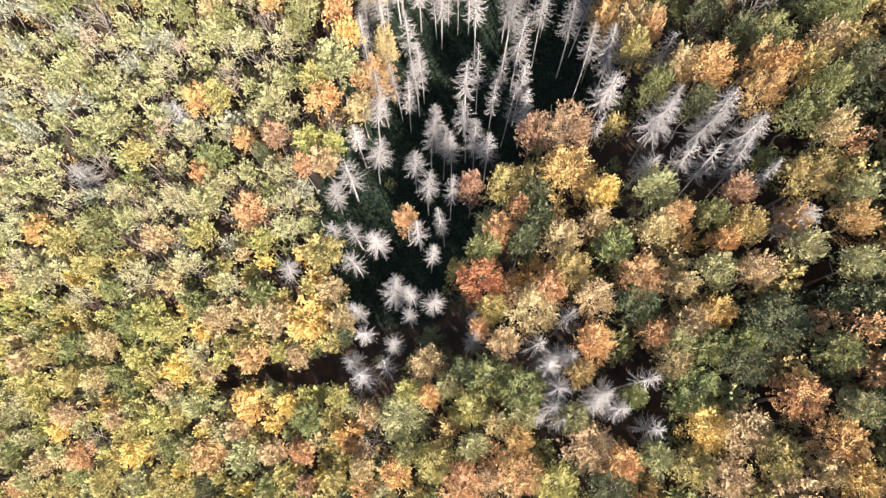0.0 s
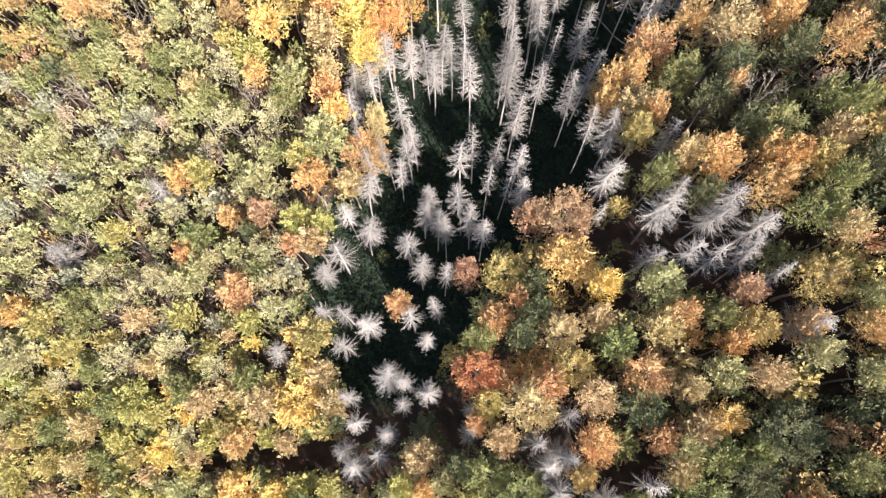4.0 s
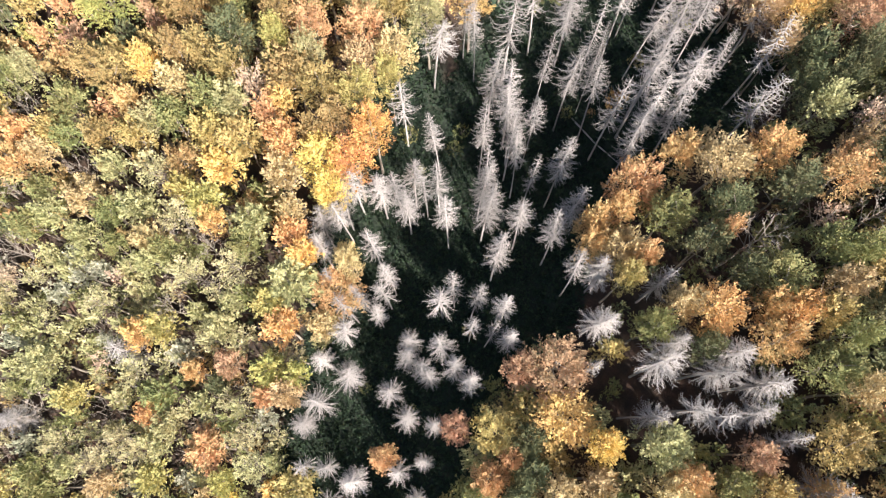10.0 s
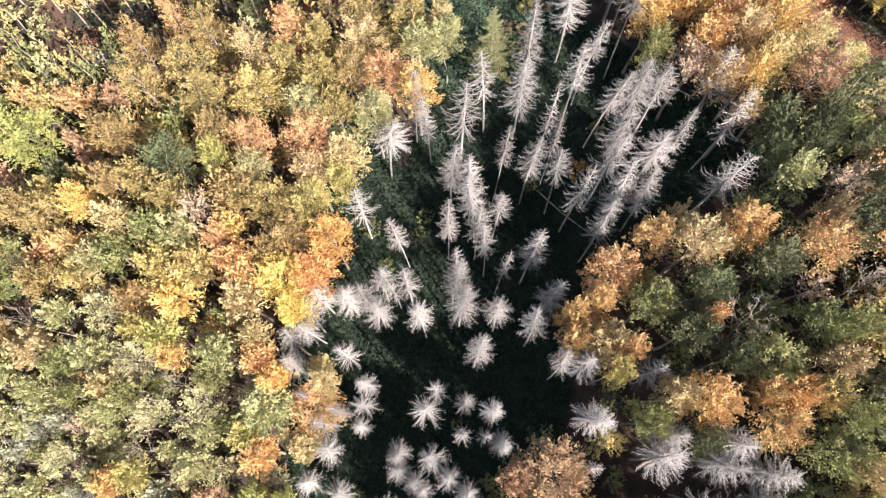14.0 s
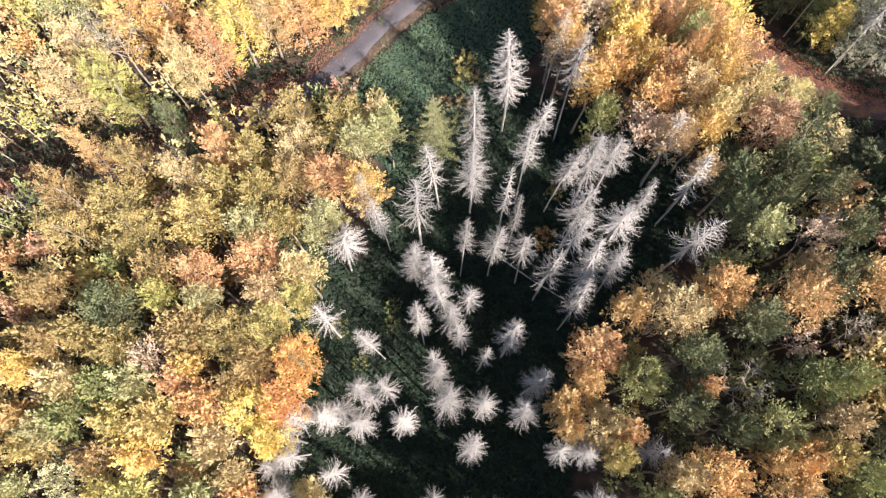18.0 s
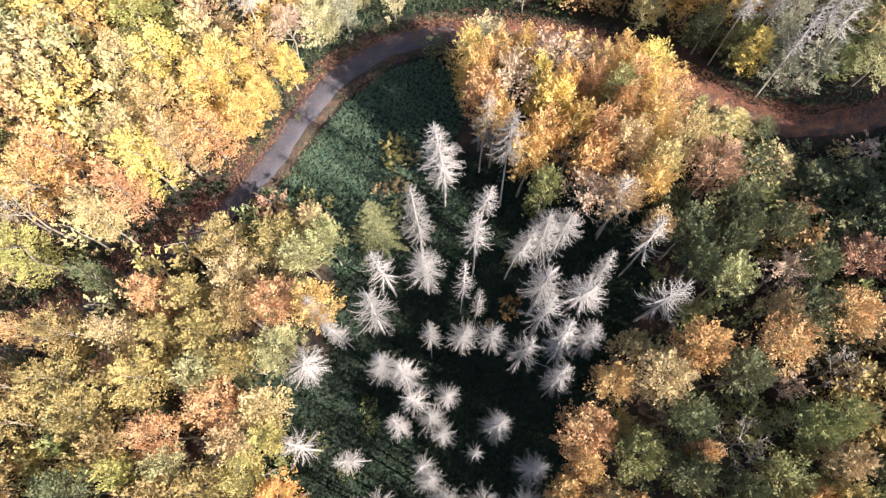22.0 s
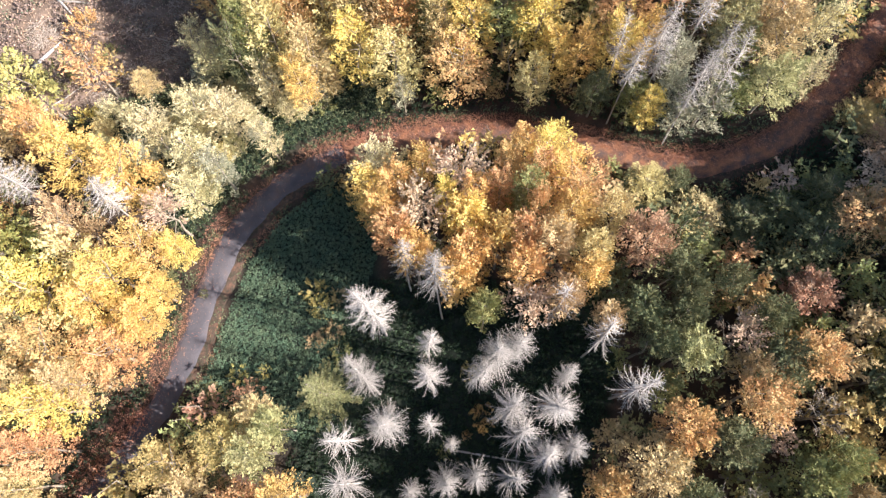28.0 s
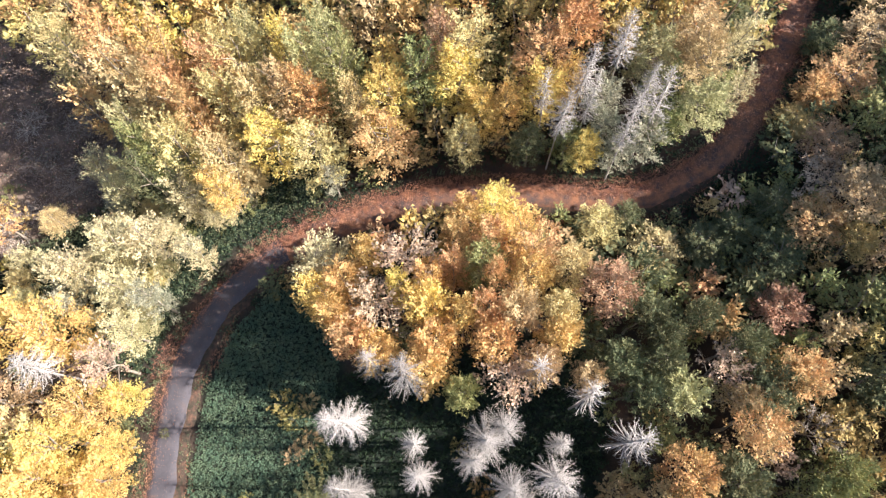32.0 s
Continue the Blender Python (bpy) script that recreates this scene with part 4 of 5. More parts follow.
tree("n", -2.5, 108.8, 27.4, 3.4)
tree("o", 7.0, 107.9, 26.4, 3.9)
tree("l", 4.3, 102.5, 25.4, 3.5)
tree("a", 11.4, 104.8, 26.1, 3.5)
tree("o", -5.6, 116.5, 30.7, 3.3)
tree("n", -7.0, 111.3, 28.9, 3.3)
tree("b", -11.4, 114.5, 30.4, 3.2)
tree("n", -0.9, 104.0, 26.0, 3.0)
tree("b", 16.9, 114.2, 28.8, 2.2)
tree("b", 43.6, 72.7, 28.6, 4.2)
tree("o", 38.2, 75.2, 27.4, 2.9)
tree("o", 57.1, 68.5, 32.2, 4.1)
tree("b", 58.9, 71.8, 32.8, 2.1)
tree("e", -6.5, 128.3, 35.1, 2.4)
tree("a", -6.7, 136.8, 37.7, 4.2)
tree("a", -10.7, 135.7, 37.7, 4.1)
tree("l", -18.1, 138.0, 38.9, 4.1)
tree("b", -18.4, 134.1, 37.6, 3.1)
tree("k", -13.3, 132.9, 36.9, 3.1)
tree("k", -15.3, 135.0, 37.7, 2.6)
tree("G", -16.4, 128.8, 35.6, 3.6)
tree("b", -21.5, 129.7, 36.3, 3.0)
tree("d", -10.2, 121.5, 32.8, 2.1)
tree("n", -16.8, 117.9, 31.9, 3.2)
tree("o", -21.7, 121.1, 33.4, 2.0)
tree("n", -20.1, 112.3, 31.0, 4.7)
tree("n", -19.0, 107.7, 29.8, 4.1)
tree("n", -18.2, 102.6, 28.3, 3.2)
tree("o", -13.4, 100.8, 27.0, 3.5)
tree("m", -11.5, 107.7, 28.5, 4.5)
tree("l", -5.5, 104.8, 26.8, 3.3)
tree("o", -5.7, 100.6, 25.7, 4.2)
tree("e", -1.0, 97.2, 24.5, 3.3)
tree("n", -27.7, 111.4, 31.5, 3.5)
tree("n", -26.7, 116.2, 32.6, 3.1)
tree("n", -31.9, 104.6, 29.3, 2.6)
tree("d", -25.6, 99.9, 27.6, 4.3)
tree("n", -30.0, 98.2, 26.8, 3.1)
tree("n", -26.3, 95.5, 25.8, 3.4)
tree("G", -18.9, 99.2, 27.2, 2.5)
tree("l", -14.1, 97.4, 26.0, 2.6)
tree("n", -17.5, 94.4, 25.1, 4.4)
tree("p", -22.6, 92.9, 24.6, 3.2)
tree("n", -12.8, 92.1, 23.8, 4.2)
tree("y", -7.1, 91.6, 23.2, 3.7)
tree("b", -6.1, 95.7, 24.5, 3.3)
tree("y", -2.3, 93.8, 23.7, 2.4)
tree("A", -5.5, 86.4, 21.4, 3.8)
tree("n", -11.1, 87.6, 21.9, 3.3)
tree("a", -18.8, 90.2, 23.3, 2.3)
tree("n", -34.1, 98.5, 26.7, 2.6)
tree("A", -9.1, 81.9, 19.6, 3.9)
tree("Y", -13.6, 82.4, 19.6, 4.2)
tree("a", -19.3, 84.9, 20.6, 3.7)
tree("b", -19.9, 80.6, 18.4, 3.7)
tree("m", -25.6, 85.8, 20.8, 3.7)
tree("g", -29.8, 91.7, 23.8, 3.1)
tree("b", -34.6, 93.8, 24.4, 3.1)
tree("g", -35.6, 89.5, 22.0, 3.6)
tree("l", -39.5, 89.4, 21.5, 2.7)
tree("o", 32.2, 72.1, 25.4, 4.0)
tree("o", 26.3, 67.5, 23.0, 2.5)
tree("b", 29.4, 63.1, 23.3, 3.5)
tree("o", 32.1, 61.3, 24.1, 2.2)
tree("g", 36.1, 66.6, 26.0, 3.5)
tree("d", 39.7, 61.7, 27.1, 3.2)
tree("k", 46.3, 61.7, 29.3, 3.4)
tree("g", 53.6, 59.0, 30.7, 3.3)
tree("g", 47.2, 55.8, 28.9, 4.0)
tree("a", 48.6, 51.9, 28.4, 2.9)
tree("b", 54.1, 54.0, 30.3, 2.8)
tree("d", 43.2, 66.8, 28.1, 3.5)
tree("d", 43.2, 57.3, 28.2, 2.5)
tree("n", -43.6, 96.0, 24.6, 4.3)
tree("n", -47.3, 97.7, 25.3, 2.9)
tree("g", -51.6, 92.8, 22.7, 3.1)
tree("Y", -39.0, 97.0, 25.6, 2.7)
tree("l", -26.3, 90.8, 23.5, 2.9)
tree("o", -42.0, 92.2, 22.8, 2.4)
tree("m", -30.3, 87.1, 21.1, 3.4)
tree("o", -21.3, 89.0, 22.7, 2.4)
tree("n", -14.8, 85.7, 21.1, 2.7)
tree("Y", -12.8, 77.8, 17.7, 2.9)
tree("Y", -29.2, 82.2, 18.5, 3.4)
tree("n", -35.4, 83.5, 18.6, 2.9)
tree("s", -40.0, 82.3, 17.8, 3.7)
tree("l", -46.1, 83.4, 18.1, 2.5)
tree("b", -51.0, 79.8, 16.2, 3.5)
tree("g", -57.1, 80.9, 16.7, 2.5)
tree("o", -60.7, 84.9, 18.7, 3.9)
tree("a", -59.5, 89.4, 21.0, 2.7)
tree("m", -54.8, 89.2, 20.8, 2.4)
tree("g", -52.4, 88.4, 20.4, 2.4)
tree("n", -47.2, 88.1, 20.3, 2.9)
tree("m", -41.9, 87.8, 20.4, 2.9)
tree("k", -51.4, 83.7, 18.1, 2.2)
tree("y", -32.5, 77.8, 16.1, 3.4)
tree("m", -35.8, 79.6, 16.8, 2.5)
tree("a", -31.5, 74.6, 14.7, 2.5)
tree("l", -25.7, 74.2, 14.8, 3.5)
tree("g", -27.0, 71.1, 13.1, 2.8)
tree("a", -19.6, 72.1, 14.3, 3.0)
tree("b", -19.3, 75.3, 15.8, 2.4)
tree("s", -37.2, 75.7, 15.0, 3.5)
tree("l", -43.2, 77.7, 15.6, 3.5)
tree("g", -47.8, 77.2, 15.1, 2.5)
tree("l", -56.7, 77.7, 15.2, 2.8)
tree("g", -60.5, 76.3, 14.5, 3.0)
tree("k", -63.7, 73.3, 13.0, 3.0)
tree("l", -52.7, 74.3, 13.6, 2.5)
tree("b", -42.0, 72.8, 13.5, 2.8)
tree("g", -39.5, 71.0, 12.8, 2.5)
tree("k", -33.2, 71.5, 13.2, 2.0)
tree("g", -47.6, 72.4, 12.9, 2.2)
tree("b", -57.1, 86.3, 19.4, 2.4)
tree("g", -60.3, 96.8, 24.8, 3.3)
tree("l", -56.8, 97.5, 25.0, 2.4)
tree("k", -58.6, 92.4, 22.5, 2.4)
tree("k", -62.7, 81.1, 16.9, 2.2)
tree("l", -42.4, 69.6, 11.9, 2.5)
tree("s", -29.2, 68.1, 11.4, 3.5)
tree("l", -20.3, 65.0, 10.7, 4.5)
tree("y", -24.5, 62.2, 8.3, 3.0)
tree("a", -22.9, 58.8, 6.9, 3.6)
tree("l", -32.6, 59.6, 5.4, 3.1)
tree("r", -32.4, 53.7, 2.2, 2.9)
tree("o", -38.3, 53.2, 1.4, 2.3)
tree("G", -25.6, 52.2, 3.2, 3.3)
tree("s", -31.0, 46.5, -0.2, 2.3)
tree("o", -37.2, 40.6, -2.8, 4.0)
tree("s", -29.8, 42.0, -1.4, 3.1)
tree("o", -26.9, 48.0, 1.2, 2.1)
tree("b", -22.9, 48.5, 2.5, 3.1)
tree("b", -11.0, 66.9, 13.3, 2.2)
tree("a", -46.1, 59.3, 6.0, 2.9)
tree("s", -51.4, 64.4, 9.0, 3.0)
tree("l", -62.3, 55.9, 4.1, 4.1)
tree("s", -49.1, 41.2, -2.1, 2.6)
tree("s", -51.6, 43.1, -1.1, 2.6)
tree("l", -43.4, 45.4, -1.1, 2.9)
tree("b", -55.5, 36.2, -4.7, 3.0)
tree("y", -47.0, 36.6, -4.4, 3.2)
tree("s", -62.3, 43.7, -1.7, 2.9)
tree("g", -67.1, 39.5, -4.4, 3.0)
tree("k", -66.4, 49.2, 0.5, 3.1)
tree("k", -40.8, 63.1, 8.2, 2.5)
tree("y", -58.4, 50.5, 1.7, 2.9)
tree("a", -46.0, 47.3, -0.1, 2.6)
tree("r", 19.5, 47.6, 16.7, 5.1)
tree("r", 14.2, 48.1, 14.9, 2.9)
tree("a", 19.7, 40.7, 15.3, 4.8)
tree("m", 10.2, 39.9, 11.5, 4.0)
tree("r", 4.1, 40.8, 9.4, 2.6)
tree("o", -7.5, 37.1, 3.2, 2.5)
tree("Y", 24.5, 36.6, 16.2, 2.9)
tree("l", 31.8, 36.1, 19.1, 4.0)
tree("o", 25.6, 64.6, 22.2, 2.2)
tree("o", 29.9, 68.6, 24.3, 2.5)
tree("o", 42.1, 63.0, 28.0, 1.7)
tree("a", 39.5, 53.0, 25.9, 3.9)
tree("g", 32.5, 51.9, 22.6, 2.7)
tree("o", 45.7, 52.8, 28.0, 2.3)
tree("d", 38.0, 48.3, 24.0, 2.3)
tree("b", 35.9, 54.3, 24.6, 2.8)
tree("g", 51.3, 44.0, 27.9, 3.9)
tree("b", 54.2, 41.1, 28.5, 2.6)
tree("r", 42.3, 34.1, 22.3, 2.7)
tree("m", 51.0, 34.9, 25.7, 3.9)
tree("b", 32.0, 29.8, 17.7, 3.3)
tree("m", 43.3, 29.3, 21.2, 3.1)
tree("g", 39.0, 30.9, 20.5, 2.6)
tree("d", 14.8, 33.5, 11.8, 3.0)
tree("b", 18.3, 30.3, 12.4, 3.5)
tree("b", 23.4, 31.6, 14.6, 2.9)
tree("o", 8.5, 33.0, 9.3, 3.1)
tree("g", 6.0, 30.0, 7.7, 3.2)
tree("g", 25.9, 27.9, 14.7, 3.4)
tree("o", 11.9, 35.9, 11.2, 2.1)
tree("o", 48.9, 29.1, 23.4, 2.6)
tree("y", 29.7, 59.1, 22.8, 2.5)
tree("g", 54.0, 47.7, 29.5, 2.6)
tree("m", 51.6, 50.7, 29.0, 2.7)
tree("s", -36.3, 67.5, 11.1, 3.1)
tree("Y", -18.0, 68.9, 13.0, 2.6)
tree("d", -34.9, 50.7, 0.6, 1.8)
tree("G", -21.1, 51.1, 4.0, 2.3)
tree("y", -42.4, 59.9, 6.0, 3.2)
tree("s", -48.0, 53.6, 2.9, 3.2)
tree("g", -44.3, 50.1, 0.7, 3.5)
tree("l", -45.4, 42.7, -1.8, 3.5)
tree("s", -30.2, 37.0, -3.4, 3.5)
tree("y", -35.0, 35.2, -4.5, 2.9)
tree("y", -23.4, 33.0, -4.7, 4.1)
tree("s", -56.0, 40.2, -2.7, 3.3)
tree("l", -61.2, 39.5, -3.6, 2.4)
tree("g", -66.8, 35.9, -6.2, 3.4)
tree("y", -74.7, 36.1, -6.7, 3.6)
tree("a", -79.0, 38.1, -6.1, 3.4)
tree("s", -83.5, 39.2, -5.9, 3.0)
tree("l", -80.1, 30.3, -10.0, 5.1)
tree("s", -84.0, 32.4, -9.5, 3.1)
tree("y", -69.4, 31.5, -8.4, 3.0)
tree("s", -59.6, 29.8, -8.6, 4.2)
tree("s", -50.0, 31.2, -7.5, 3.4)
tree("b", -54.3, 28.3, -9.4, 2.7)
tree("s", -72.2, 26.0, -11.0, 2.7)
tree("g", -65.3, 26.9, -10.1, 2.4)
tree("g", -48.2, 23.9, -11.8, 3.4)
tree("s", -42.5, 27.5, -8.5, 3.0)
tree("g", -35.7, 25.7, -7.8, 3.3)
tree("G", -58.5, 22.0, -13.3, 4.7)
tree("y", -54.6, 20.1, -15.1, 3.5)
tree("g", -62.7, 20.9, -13.2, 3.1)
tree("b", -44.8, 21.8, -12.1, 3.6)
tree("b", -33.2, 21.7, -9.4, 4.2)
tree("Y", -26.5, 21.4, -10.3, 5.4)
tree("b", -19.8, 21.1, -8.7, 3.3)
tree("b", -22.0, 26.2, -7.7, 3.0)
tree("b", -28.6, 14.2, -12.3, 2.6)
tree("y", -32.4, 15.3, -12.4, 2.2)
tree("o", -38.3, 14.5, -14.3, 3.4)
tree("y", -40.5, 16.6, -13.8, 2.4)
tree("s", -49.7, 15.5, -17.9, 3.8)
tree("b", -47.6, 11.8, -19.5, 2.5)
tree("Y", -54.1, 13.5, -19.7, 4.1)
tree("y", -61.7, 14.9, -17.4, 3.1)
tree("y", -59.7, 11.9, -20.1, 2.3)
tree("b", -68.6, 17.3, -15.1, 3.1)
tree("g", -74.8, 17.0, -16.2, 3.1)
tree("y", -81.4, 16.1, -18.0, 3.1)
tree("b", -87.1, 14.1, -20.4, 3.2)
tree("y", -85.4, 10.4, -22.4, 3.6)
tree("y", -77.5, 10.8, -20.6, 3.2)
tree("b", -71.2, 10.7, -19.7, 2.8)
tree("g", -66.4, 11.7, -18.9, 2.5)
tree("Y", -39.0, 5.8, -19.0, 4.4)
tree("Y", -31.0, 5.6, -16.1, 3.0)
tree("l", -51.1, 6.0, -22.9, 3.2)
tree("b", -57.5, 8.7, -22.3, 2.6)
tree("y", -59.6, 3.3, -24.9, 3.9)
tree("y", -55.5, 3.3, -24.7, 2.8)
tree("y", -65.1, 1.1, -26.1, 3.2)
tree("b", -68.2, 3.3, -24.8, 2.6)
tree("b", -79.1, 4.4, -25.3, 3.2)
tree("Y", -81.3, 1.1, -27.8, 2.9)
tree("l", -90.1, 5.6, -26.5, 3.7)
tree("y", -85.1, 6.6, -24.9, 2.6)
tree("k", -73.3, -0.6, -27.7, 2.6)
tree("o", -77.8, -4.0, -30.6, 3.7)
tree("Y", -65.1, -3.4, -28.6, 3.9)
tree("o", -48.8, -3.8, -26.0, 4.5)
tree("l", -40.5, -3.8, -23.2, 4.4)
tree("g", -57.0, -2.2, -27.2, 3.2)
tree("l", -53.3, -2.2, -26.5, 2.6)
tree("b", -87.0, -5.8, -33.3, 3.8)
tree("g", -93.8, -5.2, -34.2, 3.0)
tree("o", -93.8, -10.6, -37.7, 3.4)
tree("y", -82.6, -10.4, -35.4, 3.8)
tree("y", -72.9, -9.1, -32.9, 3.7)
tree("l", -65.8, -9.6, -31.9, 3.3)
tree("y", -58.6, -7.8, -29.8, 2.9)
tree("y", -54.9, -11.1, -30.4, 3.6)
tree("d", -49.7, -9.9, -28.5, 2.8)
tree("b", -41.7, 1.0, -21.9, 3.1)
tree("o", -28.2, -3.1, -18.1, 3.0)
tree("g", -26.4, 3.0, -15.3, 3.6)
tree("y", -20.7, 6.9, -12.0, 2.6)
tree("y", -21.8, 3.0, -13.5, 2.6)
tree("a", -20.1, -0.0, -13.6, 1.7)
tree("b", -14.5, 3.8, -9.7, 2.6)
tree("l", -8.2, 2.8, -6.3, 4.8)
tree("y", -7.2, 7.4, -4.3, 2.7)
tree("b", -3.7, 11.9, -1.0, 3.4)
tree("a", -3.2, 6.3, -2.2, 2.4)
tree("k", -13.5, -1.0, -10.5, 2.6)
tree("g", -7.2, -2.8, -7.6, 3.1)
tree("b", -15.7, -5.9, -13.2, 2.6)
tree("y", -21.3, -8.0, -16.6, 2.6)
tree("r", -27.1, -9.2, -19.7, 2.4)
tree("g", -35.6, -9.5, -23.4, 3.1)
tree("b", -34.3, -3.2, -20.6, 3.1)
tree("a", -9.3, -6.6, -10.0, 3.2)
tree("y", -2.3, -4.6, -5.5, 3.7)
tree("d", 12.4, 30.2, 10.3, 2.9)
tree("d", 14.2, 38.0, 12.6, 2.9)
tree("o", 34.5, 31.6, 19.2, 2.6)
tree("a", 40.6, 27.1, 19.7, 2.3)
tree("o", 55.4, 28.0, 26.4, 2.9)
tree("l", 50.0, 25.1, 23.2, 3.0)
tree("l", 55.9, 31.7, 27.3, 2.4)
tree("o", 46.3, 48.3, 27.0, 3.6)
tree("d", 57.8, 49.9, 31.2, 2.9)
tree("R", 5.7, 24.7, 6.5, 4.5)
tree("o", 29.6, 23.3, 15.0, 4.1)
tree("d", 29.2, 18.9, 13.8, 3.8)
tree("m", 19.9, 25.1, 11.9, 3.6)
tree("b", 14.0, 19.6, 8.5, 4.6)
tree("m", 7.0, 20.1, 6.0, 2.9)
tree("o", 5.2, 17.1, 4.7, 2.1)
tree("b", 9.2, 14.6, 5.7, 2.9)
tree("o", 16.5, 22.8, 10.2, 3.2)
tree("b", 23.0, 20.6, 12.1, 3.5)
tree("a", 22.8, 13.9, 10.5, 3.5)
tree("m", 20.8, 9.4, 8.7, 2.4)
tree("g", 28.2, 5.6, 10.0, 2.1)
tree("o", 31.3, 14.7, 13.5, 2.7)
tree("b", 36.1, 16.0, 15.6, 3.1)
tree("a", 39.2, 17.3, 17.1, 2.9)
tree("g", 38.3, 12.3, 15.8, 3.1)
tree("l", 34.2, 13.3, 14.3, 2.6)
tree("b", 33.4, 10.2, 13.3, 2.9)
tree("g", 36.0, 6.2, 13.6, 4.6)
tree("Y", 37.1, 1.1, 13.3, 3.9)
tree("d", 46.3, 14.8, 19.7, 5.0)
tree("g", 42.4, 12.8, 17.5, 2.5)
tree("d", 42.2, 9.4, 16.9, 3.5)
tree("b", 44.2, 22.7, 20.2, 3.0)
tree("l", 39.5, 23.2, 18.4, 3.1)
tree("b", 35.1, 21.2, 16.4, 2.6)
tree("l", 55.2, 22.0, 25.4, 2.9)
tree("g", 52.5, 10.6, 22.0, 3.3)
tree("a", 48.1, 5.0, 18.9, 3.7)
tree("b", 41.6, 0.7, 15.4, 4.0)
tree("y", 45.0, -2.9, 16.6, 3.9)
tree("a", 51.5, -0.7, 20.2, 3.7)
tree("l", 54.0, 3.4, 22.0, 2.8)
tree("b", 50.0, -4.2, 19.1, 2.8)
tree("a", 53.0, -5.5, 20.7, 3.2)
tree("b", 39.3, -6.0, 13.2, 3.5)
tree("y", 35.6, -4.6, 11.5, 3.6)
tree("l", 30.9, -3.2, 9.3, 2.9)
tree("a", 26.5, -4.0, 7.1, 3.2)
tree("d", 24.9, -7.7, 5.7, 3.8)
tree("b", 21.9, -1.7, 5.9, 4.2)
tree("l", 19.5, 2.5, 6.4, 2.8)
tree("y", 17.1, -7.5, 2.4, 3.9)
tree("o", 12.1, -6.0, 0.9, 4.0)
tree("y", 4.2, 4.4, 1.0, 3.5)
tree("g", 6.9, 9.5, 3.8, 4.1)
tree("g", 12.1, 6.8, 5.1, 4.3)
tree("l", 12.1, 2.9, 3.9, 2.8)
tree("b", 7.8, 1.7, 1.7, 2.5)
tree("o", 11.2, -0.5, 2.5, 2.8)
tree("l", 4.2, -1.8, -1.2, 2.9)
tree("o", 2.4, -8.0, -4.4, 4.2)
tree("b", 6.9, -7.0, -1.8, 2.3)
tree("d", 2.5, 10.6, 2.0, 2.6)
tree("l", -0.3, 8.0, -0.1, 2.4)

thicket = np.random.default_rng(33)
planted = []
for attempt in range(600):
    x, y = thicket.uniform(27, 64), thicket.uniform(138, 160)
    r = thicket.uniform(1.5, 2.3)
    if not inside(BANK, x, y) or road_gap(x, y) < 5.5 or len(planted) > 42 or any((x - a) ** 2 + (y - b) ** 2 < (1.1 * r) ** 2 for a, b in planted):
        continue
    planted.append((x, y))
    tree("wwcwelwc"[attempt % 8], x, y, float(ground_z(x, y)) + thicket.uniform(3.5, 6.5), r)

# ---- living spruce, shrubs and logs ----
def living_spruce(x, y, top, radius):
    r = np.random.default_rng(77)
    z = float(ground_z(x, y))
    height = top - z
    stem = Tubes(6)
    stem.limb([Vector((0, 0, -0.6)), Vector((0, 0, height * 0.5)), Vector((0, 0, height))], [0.22, 0.14, 0.015])
    boughs, needles = Tubes(3), []
    h = height * 0.25
    whorl = 0
    while h < height - 0.2:
        whorl += 1
        reach = radius * (1 - (h / height - 0.25) / 0.78) + 0.15
        for i in range(5):
            w = (i + 0.37 * whorl) * math.tau / 5 + r.normal() * 0.12
            out = Vector((math.cos(w), math.sin(w), 0))
            n = reach * r.uniform(0.75, 1.1)
            a, b = Vector((0, 0, h)), Vector((0, 0, h)) + out * n * 0.6 + Vector((0, 0, -n * 0.12))
            c = Vector((0, 0, h)) + out * n + Vector((0, 0, n * 0.02))
            boughs.limb([a, b, c], [0.04, 0.025, 0.008])
            m = int(52 * n)
            f = r.uniform(0.2, 1.0, m)
            side = np.array((-out.y, out.x, 0.0))
            p = np.array(a) + np.outer(f, np.array(c - a)) + np.outer(r.normal(size=m) * 0.10 * n * (1.2 - f), side) + np.stack([np.zeros(m), np.zeros(m), -0.1 * n * np.sin(f * 3)], 1)
            needles.append(leaf_sprays(p, unit(r.normal(size=(m, 3)) * 0.5 + (0, 0, 1)), 0.19, r))
        h += r.uniform(0.75, 1.0)
    base = new("spruce")
    base.matrix_world = pose(x, y, z)
    part("trunk", stem.mesh("trunk", BARK), base)
    tagged(part("bough_frame", boughs.mesh("bough_frame", BARK), base), kind="stuff")
    part("crown", leaves_mesh("crown", np.concatenate(needles), NEEDLE), base, "yellow-green needles")
    return tagged(base, "living spruce with yellow-green needles beside the dead ones", "spruce")


BUSHES = {}


